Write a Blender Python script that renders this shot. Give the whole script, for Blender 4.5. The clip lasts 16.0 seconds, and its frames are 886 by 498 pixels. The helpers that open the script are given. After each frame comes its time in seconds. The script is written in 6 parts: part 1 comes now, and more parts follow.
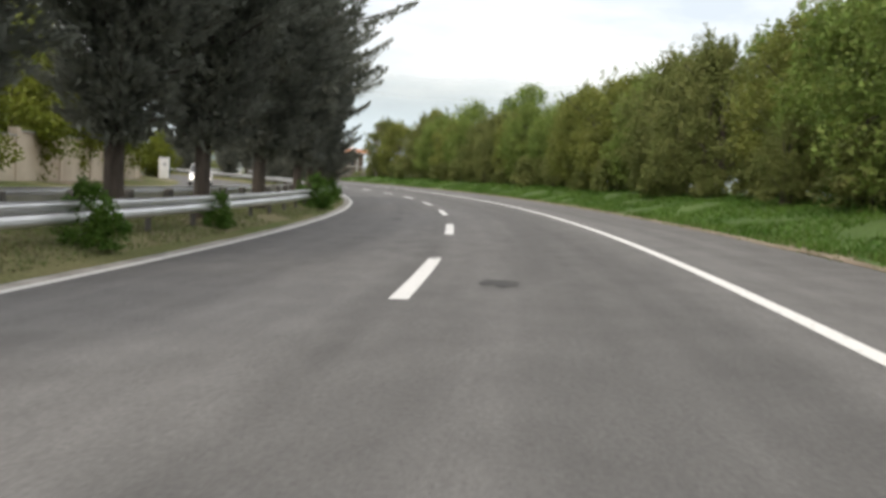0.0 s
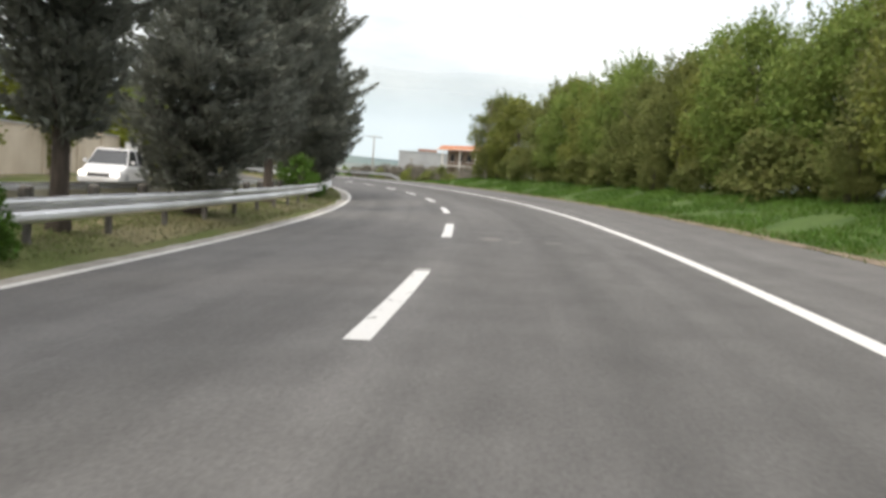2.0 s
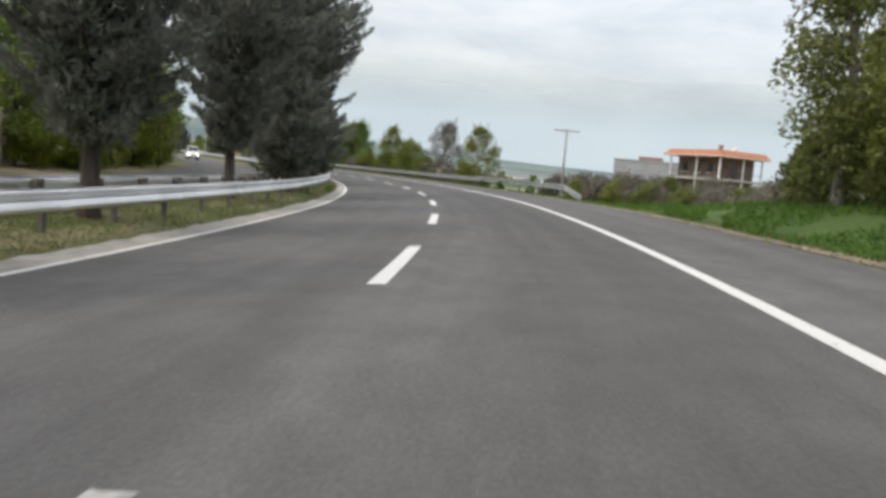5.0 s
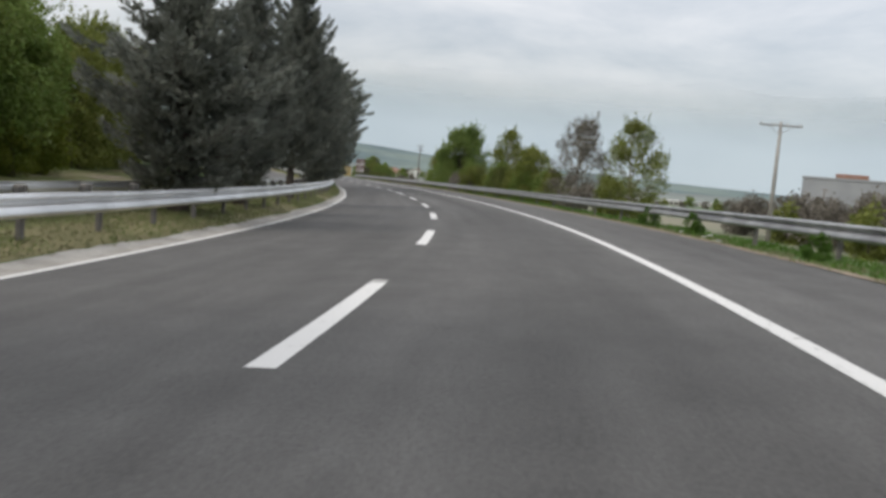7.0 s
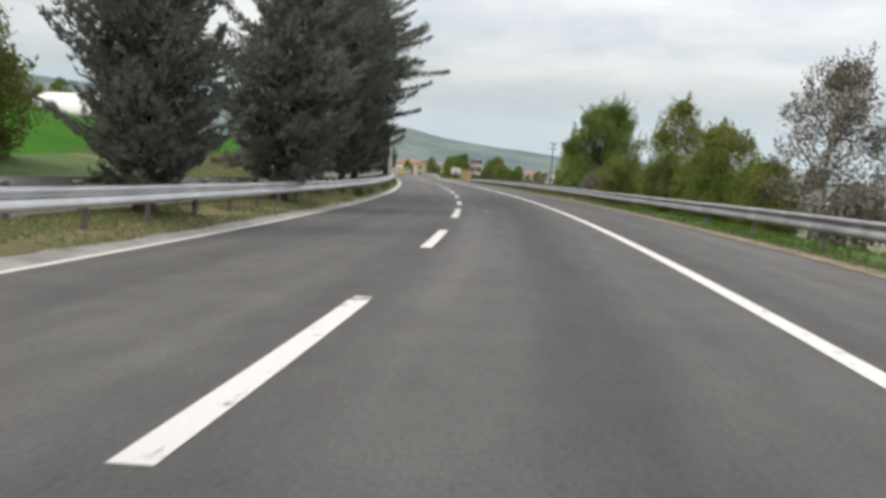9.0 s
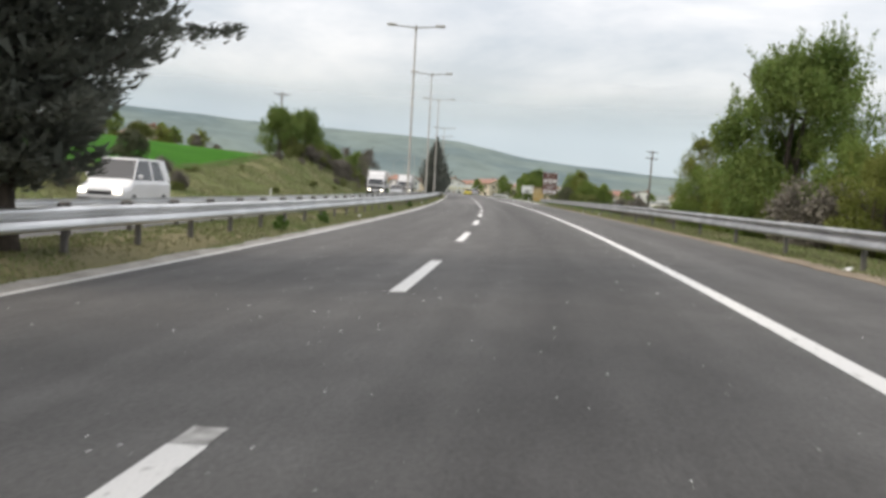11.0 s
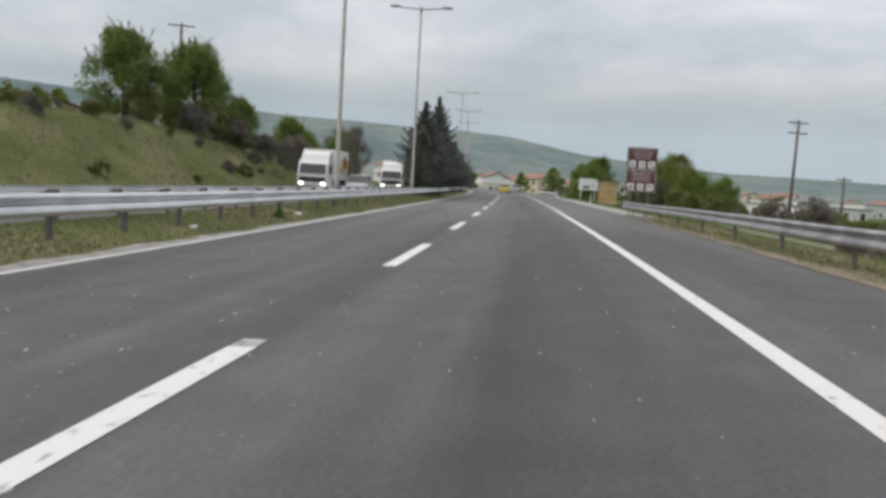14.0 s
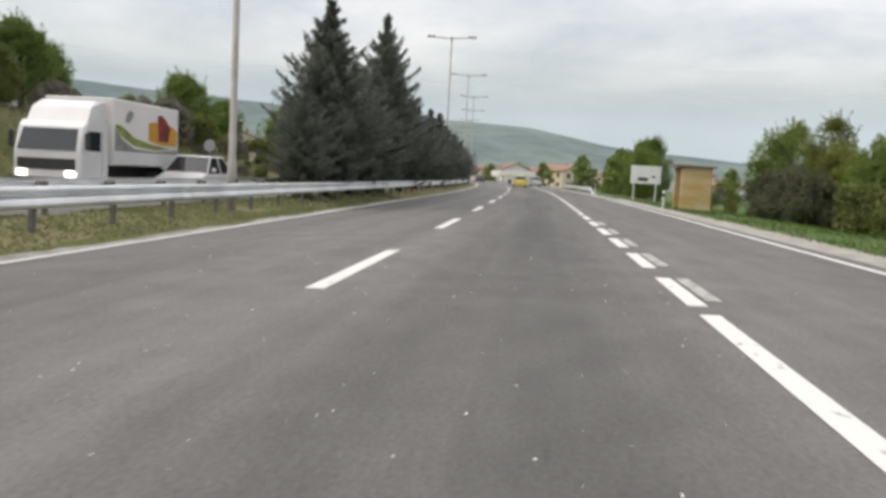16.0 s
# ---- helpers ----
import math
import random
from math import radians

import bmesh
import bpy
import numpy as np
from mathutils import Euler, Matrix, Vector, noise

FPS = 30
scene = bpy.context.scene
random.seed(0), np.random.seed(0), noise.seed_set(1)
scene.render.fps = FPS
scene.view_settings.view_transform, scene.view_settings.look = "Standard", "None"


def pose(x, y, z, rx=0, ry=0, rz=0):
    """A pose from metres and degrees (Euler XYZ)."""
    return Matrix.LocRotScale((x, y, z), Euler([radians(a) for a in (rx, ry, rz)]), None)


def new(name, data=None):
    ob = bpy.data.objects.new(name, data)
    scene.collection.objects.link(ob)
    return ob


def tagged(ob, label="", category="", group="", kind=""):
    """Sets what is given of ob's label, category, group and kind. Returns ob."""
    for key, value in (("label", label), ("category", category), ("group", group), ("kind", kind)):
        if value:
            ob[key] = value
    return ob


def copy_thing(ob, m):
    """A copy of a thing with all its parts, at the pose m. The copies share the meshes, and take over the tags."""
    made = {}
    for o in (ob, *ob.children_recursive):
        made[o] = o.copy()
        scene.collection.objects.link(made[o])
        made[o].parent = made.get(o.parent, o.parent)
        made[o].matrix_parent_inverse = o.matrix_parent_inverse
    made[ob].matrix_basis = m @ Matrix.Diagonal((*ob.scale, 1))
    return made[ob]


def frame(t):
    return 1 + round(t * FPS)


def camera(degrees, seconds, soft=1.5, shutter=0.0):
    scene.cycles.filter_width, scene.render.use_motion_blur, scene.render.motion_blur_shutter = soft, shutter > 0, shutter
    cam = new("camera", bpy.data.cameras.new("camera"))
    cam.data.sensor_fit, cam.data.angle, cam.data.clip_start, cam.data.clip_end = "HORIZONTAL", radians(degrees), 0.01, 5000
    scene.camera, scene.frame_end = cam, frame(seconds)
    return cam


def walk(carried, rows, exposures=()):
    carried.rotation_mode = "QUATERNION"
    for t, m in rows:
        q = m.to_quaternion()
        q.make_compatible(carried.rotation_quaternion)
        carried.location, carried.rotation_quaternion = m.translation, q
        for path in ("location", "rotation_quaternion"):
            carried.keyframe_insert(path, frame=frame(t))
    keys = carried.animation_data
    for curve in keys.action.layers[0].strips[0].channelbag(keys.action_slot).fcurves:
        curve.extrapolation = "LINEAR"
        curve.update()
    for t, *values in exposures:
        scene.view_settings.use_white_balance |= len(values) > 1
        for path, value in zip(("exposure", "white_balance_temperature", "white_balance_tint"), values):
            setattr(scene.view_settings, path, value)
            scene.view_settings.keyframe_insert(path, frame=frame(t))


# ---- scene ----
cam = camera(56.0, 16.0, soft=3.4, shutter=0.07)
# seconds, place in metres, turn in degrees
PATH = [
    (0, 1.166, 2.324, 1.143, 85.306, -3.566, 8.098),
    (0.5, 0.789, 10.652, 1.138, 84.488, -3.681, 10.643),
    (1, 0.062, 19.086, 1.147, 84.801, -3.887, 13.39),
    (1.5, -1.004, 27.093, 1.137, 84.572, -3.545, 16.07),
    (2, -2.383, 34.569, 1.143, 84.933, -4.164, 18.59),
    (2.5, -4.149, 42.247, 1.149, 84.866, -4.428, 21.323),
    (3, -6.262, 49.899, 1.124, 84.49, -3.29, 23.836),
    (3.5, -8.63, 57.227, 1.149, 84.574, -5.008, 25.341),
    (4, -11.197, 64.407, 1.148, 84.635, -4.863, 27.746),
    (4.5, -14.303, 71.844, 1.143, 84.616, -4.922, 30.643),
    (5, -17.962, 79.51, 1.135, 84.596, -4.984, 33.718),
    (5.5, -22.09, 87.147, 1.126, 84.576, -5.049, 36.61),
    (6, -26.523, 94.545, 1.115, 84.556, -5.112, 39.122),
    (6.5, -31.075, 101.524, 1.103, 84.537, -5.174, 41.442),
    (7, -35.771, 108.06, 1.089, 85.179, -4.972, 43.702),
    (7.5, -40.501, 114.085, 1.106, 85.168, -5.213, 46.359),
    (8, -45.366, 119.835, 1.11, 84.35, -4.8, 48.674),
    (8.5, -50.947, 125.806, 1.053, 84.62, -4.735, 51.104),
    (9, -57.059, 131.834, 1.024, 84.767, -4.169, 53.462),
    (9.5, -63.547, 137.758, 0.999, 84.915, -3.792, 55.394),
    (10, -70.16, 143.432, 0.978, 85.066, -3.509, 56.854),
    (10.5, -76.703, 148.697, 0.972, 85.194, -3.583, 57.913),
    (11, -82.934, 153.715, 0.965, 85.873, -3.207, 59.041),
    (11.5, -89.315, 158.544, 0.955, 84.644, -3.69, 60.27),
    (12, -96.012, 163.555, 0.928, 85.763, -3.453, 60.875),
    (12.5, -102.248, 168.082, 0.936, 85.583, -3.712, 61.617),
    (13, -108.819, 172.775, 0.93, 85.947, -3.455, 62.17),
    (13.5, -115.25, 177.36, 0.962, 85.44, -2.85, 62.6),
    (14, -122.04, 181.97, 0.91, 85.473, -3.278, 62.622),
    (14.5, -129.046, 186.759, 0.909, 86.116, -3.529, 62.881),
    (15, -136.048, 191.316, 0.887, 85.257, -3.085, 63.537),
    (15.5, -143.103, 195.947, 0.898, 85.143, -2.805, 64.239),
    (16, -149.826, 200.285, 0.913, 84.939, -2.964, 64.251),
]
# curvature of the carriageway (1/km) every 20 m, its height and its cross slope
BEND = [5.18, 5.59, 6.01, 5.58, 5.87, 6.08, 4.34, 5.5, 5.32, 3.01, 2.2, 1.55, 0.83, 1.01, 0.23, 0.14, 0.27, 0.59, 0.88, 1.18, 1.49, 1.79, 2.09]
RISE = [-0.0, 0.0, -0.0, -0.002, -0.01, -0.026, -0.052, -0.086, -0.124, -0.162, -0.196, -0.221, -0.237, -0.242, -0.238, -0.227, -0.213, -0.198, -0.182, -0.165, -0.149, -0.131, -0.114]
TILT_AT = [-20.0, 60.0, 110.0, 150.0, 190.0, 230.0, 420.0]
TILT = [0.0285, 0.0557, 0.0631, 0.0401, 0.0402, 0.0292, 0.0102]
EXPOSURES = [(0, 0.45, 7150, 11), (1.2, 0.58, 7150, 11), (2.0, 0.58, 7150, 11), (2.4, 0.46, 7150, 11), (2.8, 0.58, 7150, 11), (3.5, 0.42, 7100, 11), (4.2, 0.36, 7000, 11), (6.3, -0.08, 6800, 11), (8, 0.03, 6850, 11), (10.3, 0.32, 7250, 12), (10.7, 0.26, 7150, 12), (11.5, 0.11, 6900, 12),
             (12, -0.2, 6800, 12), (14.4, -0.15, 6800, 12), (15.2, -0.03, 6950, 12), (16, 0.14, 7100, 12)]
walk(cam, [(r[0], pose(*r[1:])) for r in PATH], EXPOSURES)

# ---- sky and sun ----
SUN_UP, SUN_ROUND = 48.0, 200.0
world = bpy.data.worlds.new("overcast_sky")
scene.world = world
world.use_nodes = True
wt = world.node_tree
wt.nodes.clear()


def wnode(kind, **values):
    n = wt.nodes.new(kind)
    for k, v in values.items():
        n.inputs[k].default_value = v
    return n


w_out = wnode("ShaderNodeOutputWorld")
w_sky = wnode("ShaderNodeTexSky")
w_sky.sky_type = "NISHITA"
w_sky.sun_disc = False
w_sky.sun_elevation, w_sky.sun_rotation = radians(SUN_UP), radians(SUN_ROUND)
w_sky.air_density, w_sky.dust_density = 1.0, 3.0
w_blue = wnode("ShaderNodeBackground", Strength=0.07)
w_cloud = wnode("ShaderNodeBackground", Strength=0.86)
w_coord = wnode("ShaderNodeTexCoord")
w_map = wnode("ShaderNodeMapping")
w_map.inputs["Scale"].default_value = (1.0, 1.0, 3.6)
w_noise = wnode("ShaderNodeTexNoise", Scale=3.0, Detail=8.0, Roughness=0.6, Distortion=0.25)
w_ramp = wt.nodes.new("ShaderNodeValToRGB")
w_ramp.color_ramp.elements[0].position, w_ramp.color_ramp.elements[0].color = 0.36, (0.61, 0.655, 0.70, 1)
w_ramp.color_ramp.elements[1].position, w_ramp.color_ramp.elements[1].color = 0.63, (1.0, 1.0, 1.005, 1)
w_add = wt.nodes.new("ShaderNodeAddShader")
link = wt.links.new
link(w_coord.outputs["Generated"], w_map.inputs["Vector"])
link(w_map.outputs["Vector"], w_noise.inputs["Vector"])
link(w_noise.outputs["Fac"], w_ramp.inputs["Fac"])
w_sep = wt.nodes.new("ShaderNodeSeparateXYZ")
w_grad = wt.nodes.new("ShaderNodeMapRange")  # an overcast sky is brighter overhead than at the horizon
for k, v in zip(("From Min", "From Max", "To Min", "To Max"), (0.0, 1.0, 0.52, 1.75)):
    w_grad.inputs[k].default_value = v
w_mul = wt.nodes.new("ShaderNodeVectorMath")
w_mul.operation = "SCALE"
link(w_coord.outputs["Generated"], w_sep.inputs["Vector"])
link(w_sep.outputs["Z"], w_grad.inputs["Value"])
link(w_ramp.outputs["Color"], w_mul.inputs[0])
link(w_grad.outputs["Result"], w_mul.inputs["Scale"])
link(w_mul.outputs["Vector"], w_cloud.inputs["Color"])
link(w_sky.outputs["Color"], w_blue.inputs["Color"])
link(w_blue.outputs["Background"], w_add.inputs[0])
link(w_cloud.outputs["Background"], w_add.inputs[1])
link(w_add.outputs["Shader"], w_out.inputs["Surface"])

sun_data = bpy.data.lights.new("sun", "SUN")
sun_data.energy, sun_data.angle, sun_data.color = 0.9, radians(16), (1.0, 0.96, 0.9)
sun = new("sun", sun_data)
sun.matrix_world = pose(0, 0, 60, 90 - SUN_UP, 0, 180 - SUN_ROUND)


# ---- materials ----
def material(name, base, rough=0.8, metal=0.0, second=None, scale=4.0, detail=6.0, mix=(0.35, 0.65), bump=0.0, bump_scale=60.0, fine=0.0,
             fine_scale=120.0, spec=0.35, coord="Object", stretch=(1, 1, 1), island=0.0, glow=0.0, through_light=0.0, coat=0.0):
    """A procedural surface: two colours mixed by broad noise, fine grain on top, fine relief, and a variation from piece to piece."""
    m = bpy.data.materials.new(name)
    m.use_nodes = True
    nt = m.node_tree
    b = nt.nodes["Principled BSDF"]
    b.inputs["Roughness"].default_value, b.inputs["Metallic"].default_value = rough, metal
    b.inputs["Specular IOR Level"].default_value = spec
    b.inputs["Coat Weight"].default_value = coat
    tc = nt.nodes.new("ShaderNodeTexCoord")
    mp = nt.nodes.new("ShaderNodeMapping")
    mp.inputs["Scale"].default_value = stretch
    nt.links.new(tc.outputs[coord], mp.inputs["Vector"])
    n1 = nt.nodes.new("ShaderNodeTexNoise")
    n1.inputs["Scale"].default_value, n1.inputs["Detail"].default_value = scale, detail
    nt.links.new(mp.outputs["Vector"], n1.inputs["Vector"])
    ramp = nt.nodes.new("ShaderNodeValToRGB")
    e = ramp.color_ramp.elements
    e[0].position, e[1].position = mix
    e[0].color = (*base, 1)
    e[1].color = (*(second or tuple(min(1, c * 1.15) for c in base)), 1)
    nt.links.new(n1.outputs["Fac"], ramp.inputs["Fac"])
    colour = ramp.outputs["Color"]
    if fine or bump:
        n2 = nt.nodes.new("ShaderNodeTexNoise")
        n2.inputs["Scale"].default_value, n2.inputs["Detail"].default_value = (fine_scale if fine else bump_scale), 3
        nt.links.new(tc.outputs[coord], n2.inputs["Vector"])
        if fine:
            rng = nt.nodes.new("ShaderNodeMapRange")
            rng.inputs["From Min"].default_value, rng.inputs["From Max"].default_value = 0.3, 0.7
            rng.inputs["To Min"].default_value, rng.inputs["To Max"].default_value = 1 - fine, 1 + fine
            nt.links.new(n2.outputs["Fac"], rng.inputs["Value"])
            hsv = nt.nodes.new("ShaderNodeHueSaturation")
            nt.links.new(colour, hsv.inputs["Color"])
            nt.links.new(rng.outputs["Result"], hsv.inputs["Value"])
            colour = hsv.outputs["Color"]
        if bump:
            bp = nt.nodes.new("ShaderNodeBump")
            bp.inputs["Strength"].default_value, bp.inputs["Distance"].default_value = bump, 0.02
            nt.links.new(n2.outputs["Fac"], bp.inputs["Height"])
            nt.links.new(bp.outputs["Normal"], b.inputs["Normal"])
    if island:
        geo = nt.nodes.new("ShaderNodeNewGeometry")
        rng = nt.nodes.new("ShaderNodeMapRange")
        rng.inputs["To Min"].default_value, rng.inputs["To Max"].default_value = 1 - island, 1 + island
        nt.links.new(geo.outputs["Random Per Island"], rng.inputs["Value"])
        hsv = nt.nodes.new("ShaderNodeHueSaturation")
        nt.links.new(colour, hsv.inputs["Color"])
        nt.links.new(rng.outputs["Result"], hsv.inputs["Value"])
        hue = nt.nodes.new("ShaderNodeMapRange")
        hue.inputs["To Min"].default_value, hue.inputs["To Max"].default_value = 0.485, 0.515
        nt.links.new(geo.outputs["Random Per Island"], hue.inputs["Value"])
        nt.links.new(hue.outputs["Result"], hsv.inputs["Hue"])
        colour = hsv.outputs["Color"]
    nt.links.new(colour, b.inputs["Base Color"])
    if glow:
        nt.links.new(colour, b.inputs["Emission Color"])
        b.inputs["Emission Strength"].default_value = glow
    if through_light:
        tr = nt.nodes.new("ShaderNodeBsdfTranslucent")
        nt.links.new(colour, tr.inputs["Color"])
        mx = nt.nodes.new("ShaderNodeMixShader")
        mx.inputs["Fac"].default_value = through_light
        nt.links.new(b.outputs["BSDF"], mx.inputs[1])
        nt.links.new(tr.outputs["BSDF"], mx.inputs[2])
        nt.links.new(mx.outputs["Shader"], nt.nodes["Material Output"].inputs["Surface"])
    return m


def asphalt(name, dark, light):
    """Worn asphalt: aggregate grain, long streaks down the lanes, polished wheel tracks, mottled ageing. UV: metres
    across and along.
    """
    m = material(name, dark, rough=0.86, second=light, scale=0.35, detail=8, mix=(0.3, 0.72), fine=0.16, fine_scale=55, bump=0.35, bump_scale=90, coord="UV", spec=0.3, stretch=(2.4, 0.10, 1))
    nt = m.node_tree
    b = nt.nodes["Principled BSDF"]
    src = b.inputs["Base Color"].links[0].from_socket
    tc = [n for n in nt.nodes if n.type == "TEX_COORD"][0]
    mp = nt.nodes.new("ShaderNodeMapping")
    mp.inputs["Scale"].default_value = (1.6, 0.035, 1)
    nt.links.new(tc.outputs["UV"], mp.inputs["Vector"])
    st = nt.nodes.new("ShaderNodeTexNoise")
    st.inputs["Scale"].default_value, st.inputs["Detail"].default_value = 1.0, 5
    nt.links.new(mp.outputs["Vector"], st.inputs["Vector"])
    rng = nt.nodes.new("ShaderNodeMapRange")
    rng.inputs["From Min"].default_value, rng.inputs["From Max"].default_value = 0.3, 0.7
    rng.inputs["To Min"].default_value, rng.inputs["To Max"].default_value = 0.86, 1.14
    nt.links.new(st.outputs["Fac"], rng.inputs["Value"])
    hsv = nt.nodes.new("ShaderNodeHueSaturation")
    nt.links.new(src, hsv.inputs["Color"])
    nt.links.new(rng.outputs["Result"], hsv.inputs["Value"])
    # dusty blotches
    bl = nt.nodes.new("ShaderNodeTexNoise")
    bl.inputs["Scale"].default_value, bl.inputs["Detail"].default_value = 1.1, 7
    nt.links.new(tc.outputs["UV"], bl.inputs["Vector"])
    br = nt.nodes.new("ShaderNodeMapRange")
    for k, v in zip(("From Min", "From Max", "To Min", "To Max"), (0.35, 0.68, 0.95, 1.10)):
        br.inputs[k].default_value = v
    nt.links.new(bl.outputs["Fac"], br.inputs["Value"])
    h0 = nt.nodes.new("ShaderNodeHueSaturation")
    nt.links.new(hsv.outputs["Color"], h0.inputs["Color"])
    nt.links.new(br.outputs["Result"], h0.inputs["Value"])
    hsv = h0
    # coarse aggregate: pale and dark stones, and mottles a hand to an arm wide
    for scale_, squash, lo, hi, amount in ((26.0, (1, 1, 1), 0.32, 0.68, 0.20), (2.6, (1, 0.45, 1), 0.34, 0.66, 0.085), (0.55, (1.5, 0.16, 1), 0.36, 0.66, 0.075)):
        mp2 = nt.nodes.new("ShaderNodeMapping")
        mp2.inputs["Scale"].default_value = squash
        nt.links.new(tc.outputs["UV"], mp2.inputs["Vector"])
        n3 = nt.nodes.new("ShaderNodeTexNoise")
        n3.inputs["Scale"].default_value, n3.inputs["Detail"].default_value, n3.inputs["Roughness"].default_value = scale_, 4, 0.65
        nt.links.new(mp2.outputs["Vector"], n3.inputs["Vector"])
        r3 = nt.nodes.new("ShaderNodeMapRange")
        for k, v in zip(("From Min", "From Max", "To Min", "To Max"), (lo, hi, 1 - amount, 1 + amount)):
            r3.inputs[k].default_value = v
        nt.links.new(n3.outputs["Fac"], r3.inputs["Value"])
        h4 = nt.nodes.new("ShaderNodeHueSaturation")
        nt.links.new(hsv.outputs["Color"], h4.inputs["Color"])
        nt.links.new(r3.outputs["Result"], h4.inputs["Value"])
        hsv = h4
    # oil-darkened strip along the middle of the lane
    sep = nt.nodes.new("ShaderNodeSeparateXYZ")
    nt.links.new(tc.outputs["UV"], sep.inputs["Vector"])
    near = nt.nodes.new("ShaderNodeMath")
    near.operation = "SUBTRACT"
    near.inputs[1].default_value = 2.1
    nt.links.new(sep.outputs["X"], near.inputs[0])
    ab = nt.nodes.new("ShaderNodeMath")
    ab.operation = "ABSOLUTE"
    nt.links.new(near.outputs[0], ab.inputs[0])
    strip = nt.nodes.new("ShaderNodeMapRange")
    strip.inputs["From Min"].default_value, strip.inputs["From Max"].default_value = 0.3, 1.3
    strip.inputs["To Min"].default_value, strip.inputs["To Max"].default_value = 0.77, 1.0
    nt.links.new(ab.outputs[0], strip.inputs["Value"])
    h2 = nt.nodes.new("ShaderNodeHueSaturation")
    nt.links.new(hsv.outputs["Color"], h2.inputs["Color"])
    nt.links.new(strip.outputs["Result"], h2.inputs["Value"])
    # the surface is paler at the start of the bend
    pale_start = nt.nodes.new("ShaderNodeMapRange")
    for k, v in zip(("From Min", "From Max", "To Min", "To Max"), (70, 125, 1.14, 0.89)):
        pale_start.inputs[k].default_value = v
    nt.links.new(sep.outputs["Y"], pale_start.inputs["Value"])
    dusty = nt.nodes.new("ShaderNodeMapRange")  # and dusty near the exit lane
    for k, v in zip(("From Min", "From Max", "To Min", "To Max"), (248, 268, 1.0, 1.36)):
        dusty.inputs[k].default_value = v
    nt.links.new(sep.outputs["Y"], dusty.inputs["Value"])
    both = nt.nodes.new("ShaderNodeMath")
    both.operation = "MULTIPLY"
    nt.links.new(pale_start.outputs["Result"], both.inputs[0])
    nt.links.new(dusty.outputs["Result"], both.inputs[1])
    h3 = nt.nodes.new("ShaderNodeHueSaturation")
    nt.links.new(h2.outputs["Color"], h3.inputs["Color"])
    nt.links.new(both.outputs[0], h3.inputs["Value"])
    nt.links.new(h3.outputs["Color"], b.inputs["Base Color"])
    return m


ASPHALT = asphalt("worn_asphalt", (0.090, 0.0885, 0.0865), (0.126, 0.1245, 0.121))
PATCH = material("patch_asphalt", (0.145, 0.14, 0.132), 0.9, second=(0.20, 0.192, 0.18), scale=3, fine=0.15, bump=0.4)
TAR = material("tar_stain", (0.03, 0.03, 0.03), 0.8, second=(0.055, 0.054, 0.052), scale=5, fine=0.1)
PAINT = material("road_paint", (0.20, 0.198, 0.19), 0.6, second=(0.64, 0.64, 0.625), scale=6.5, detail=9, mix=(0.27, 0.39), fine=0.10, fine_scale=60, coord="UV", stretch=(1.6, 0.8, 1))
OLD_PAINT = material("worn_road_paint", (0.20, 0.20, 0.19), 0.75, second=(0.44, 0.435, 0.42), scale=9, detail=10, mix=(0.34, 0.60), fine=0.1, coord="UV", stretch=(1, 0.6, 1))
DUST = material("dusty_gravel", (0.28, 0.265, 0.24), 0.95, second=(0.42, 0.40, 0.365), scale=2.2, fine=0.22, fine_scale=70, bump=0.8, bump_scale=90)
DIRT = material("bare_earth", (0.17, 0.135, 0.095), 0.95, second=(0.27, 0.22, 0.165), scale=1.6, fine=0.2, fine_scale=50, bump=0.6)
GRASS = material("grass_ground", (0.045, 0.088, 0.018), 0.95, second=(0.075, 0.125, 0.030), scale=0.7, fine=0.3, fine_scale=24, bump=0.8, bump_scale=30)
DRY = material("dry_bank_grass", (0.135, 0.125, 0.058), 0.95, second=(0.20, 0.175, 0.092), scale=0.25, fine=0.25, fine_scale=18, bump=0.9, bump_scale=20)
BANK = material("bank_turf", (0.100, 0.126, 0.042), 0.95, second=(0.168, 0.160, 0.080), scale=0.22, detail=11, mix=(0.38, 0.60), spec=0.1, fine=0.20, fine_scale=16, bump=0.8, bump_scale=20)
CROP = material("young_crop", (0.028, 0.110, 0.009), 0.95, second=(0.040, 0.140, 0.013), scale=0.12, spec=0.05, fine=0.18, fine_scale=9, bump=0.5, bump_scale=14)
PLAIN = material("far_ground", (0.13, 0.15, 0.09), 0.95, second=(0.22, 0.20, 0.15), scale=0.03, fine=0.2, fine_scale=1.0)
STEEL = material("galvanised_steel", (0.60, 0.602, 0.605), 0.36, 0.92, second=(0.80, 0.803, 0.808), scale=0.9, detail=9, fine=0.06, fine_scale=60)
DULL_STEEL = material("dull_dirty_steel", (0.26, 0.263, 0.27), 0.42, 0.7, second=(0.42, 0.424, 0.43), scale=1.6, fine=0.08, fine_scale=50)
OLD_STEEL = material("weathered_post_steel", (0.13, 0.125, 0.12), 0.75, 0.2, second=(0.18, 0.17, 0.155), scale=6, fine=0.1)
POLE = material("painted_pole_steel", (0.25, 0.24, 0.22), 0.6, 0.3, second=(0.34, 0.33, 0.30), scale=2, fine=0.05)
WOOD = material("tarred_pole_wood", (0.10, 0.085, 0.075), 0.9, second=(0.17, 0.15, 0.13), scale=8, stretch=(1, 1, 0.1), fine=0.15)
CONCRETE = material("weathered_concrete", (0.34, 0.33, 0.31), 0.9, second=(0.46, 0.45, 0.42), scale=1.2, fine=0.12, bump=0.3)
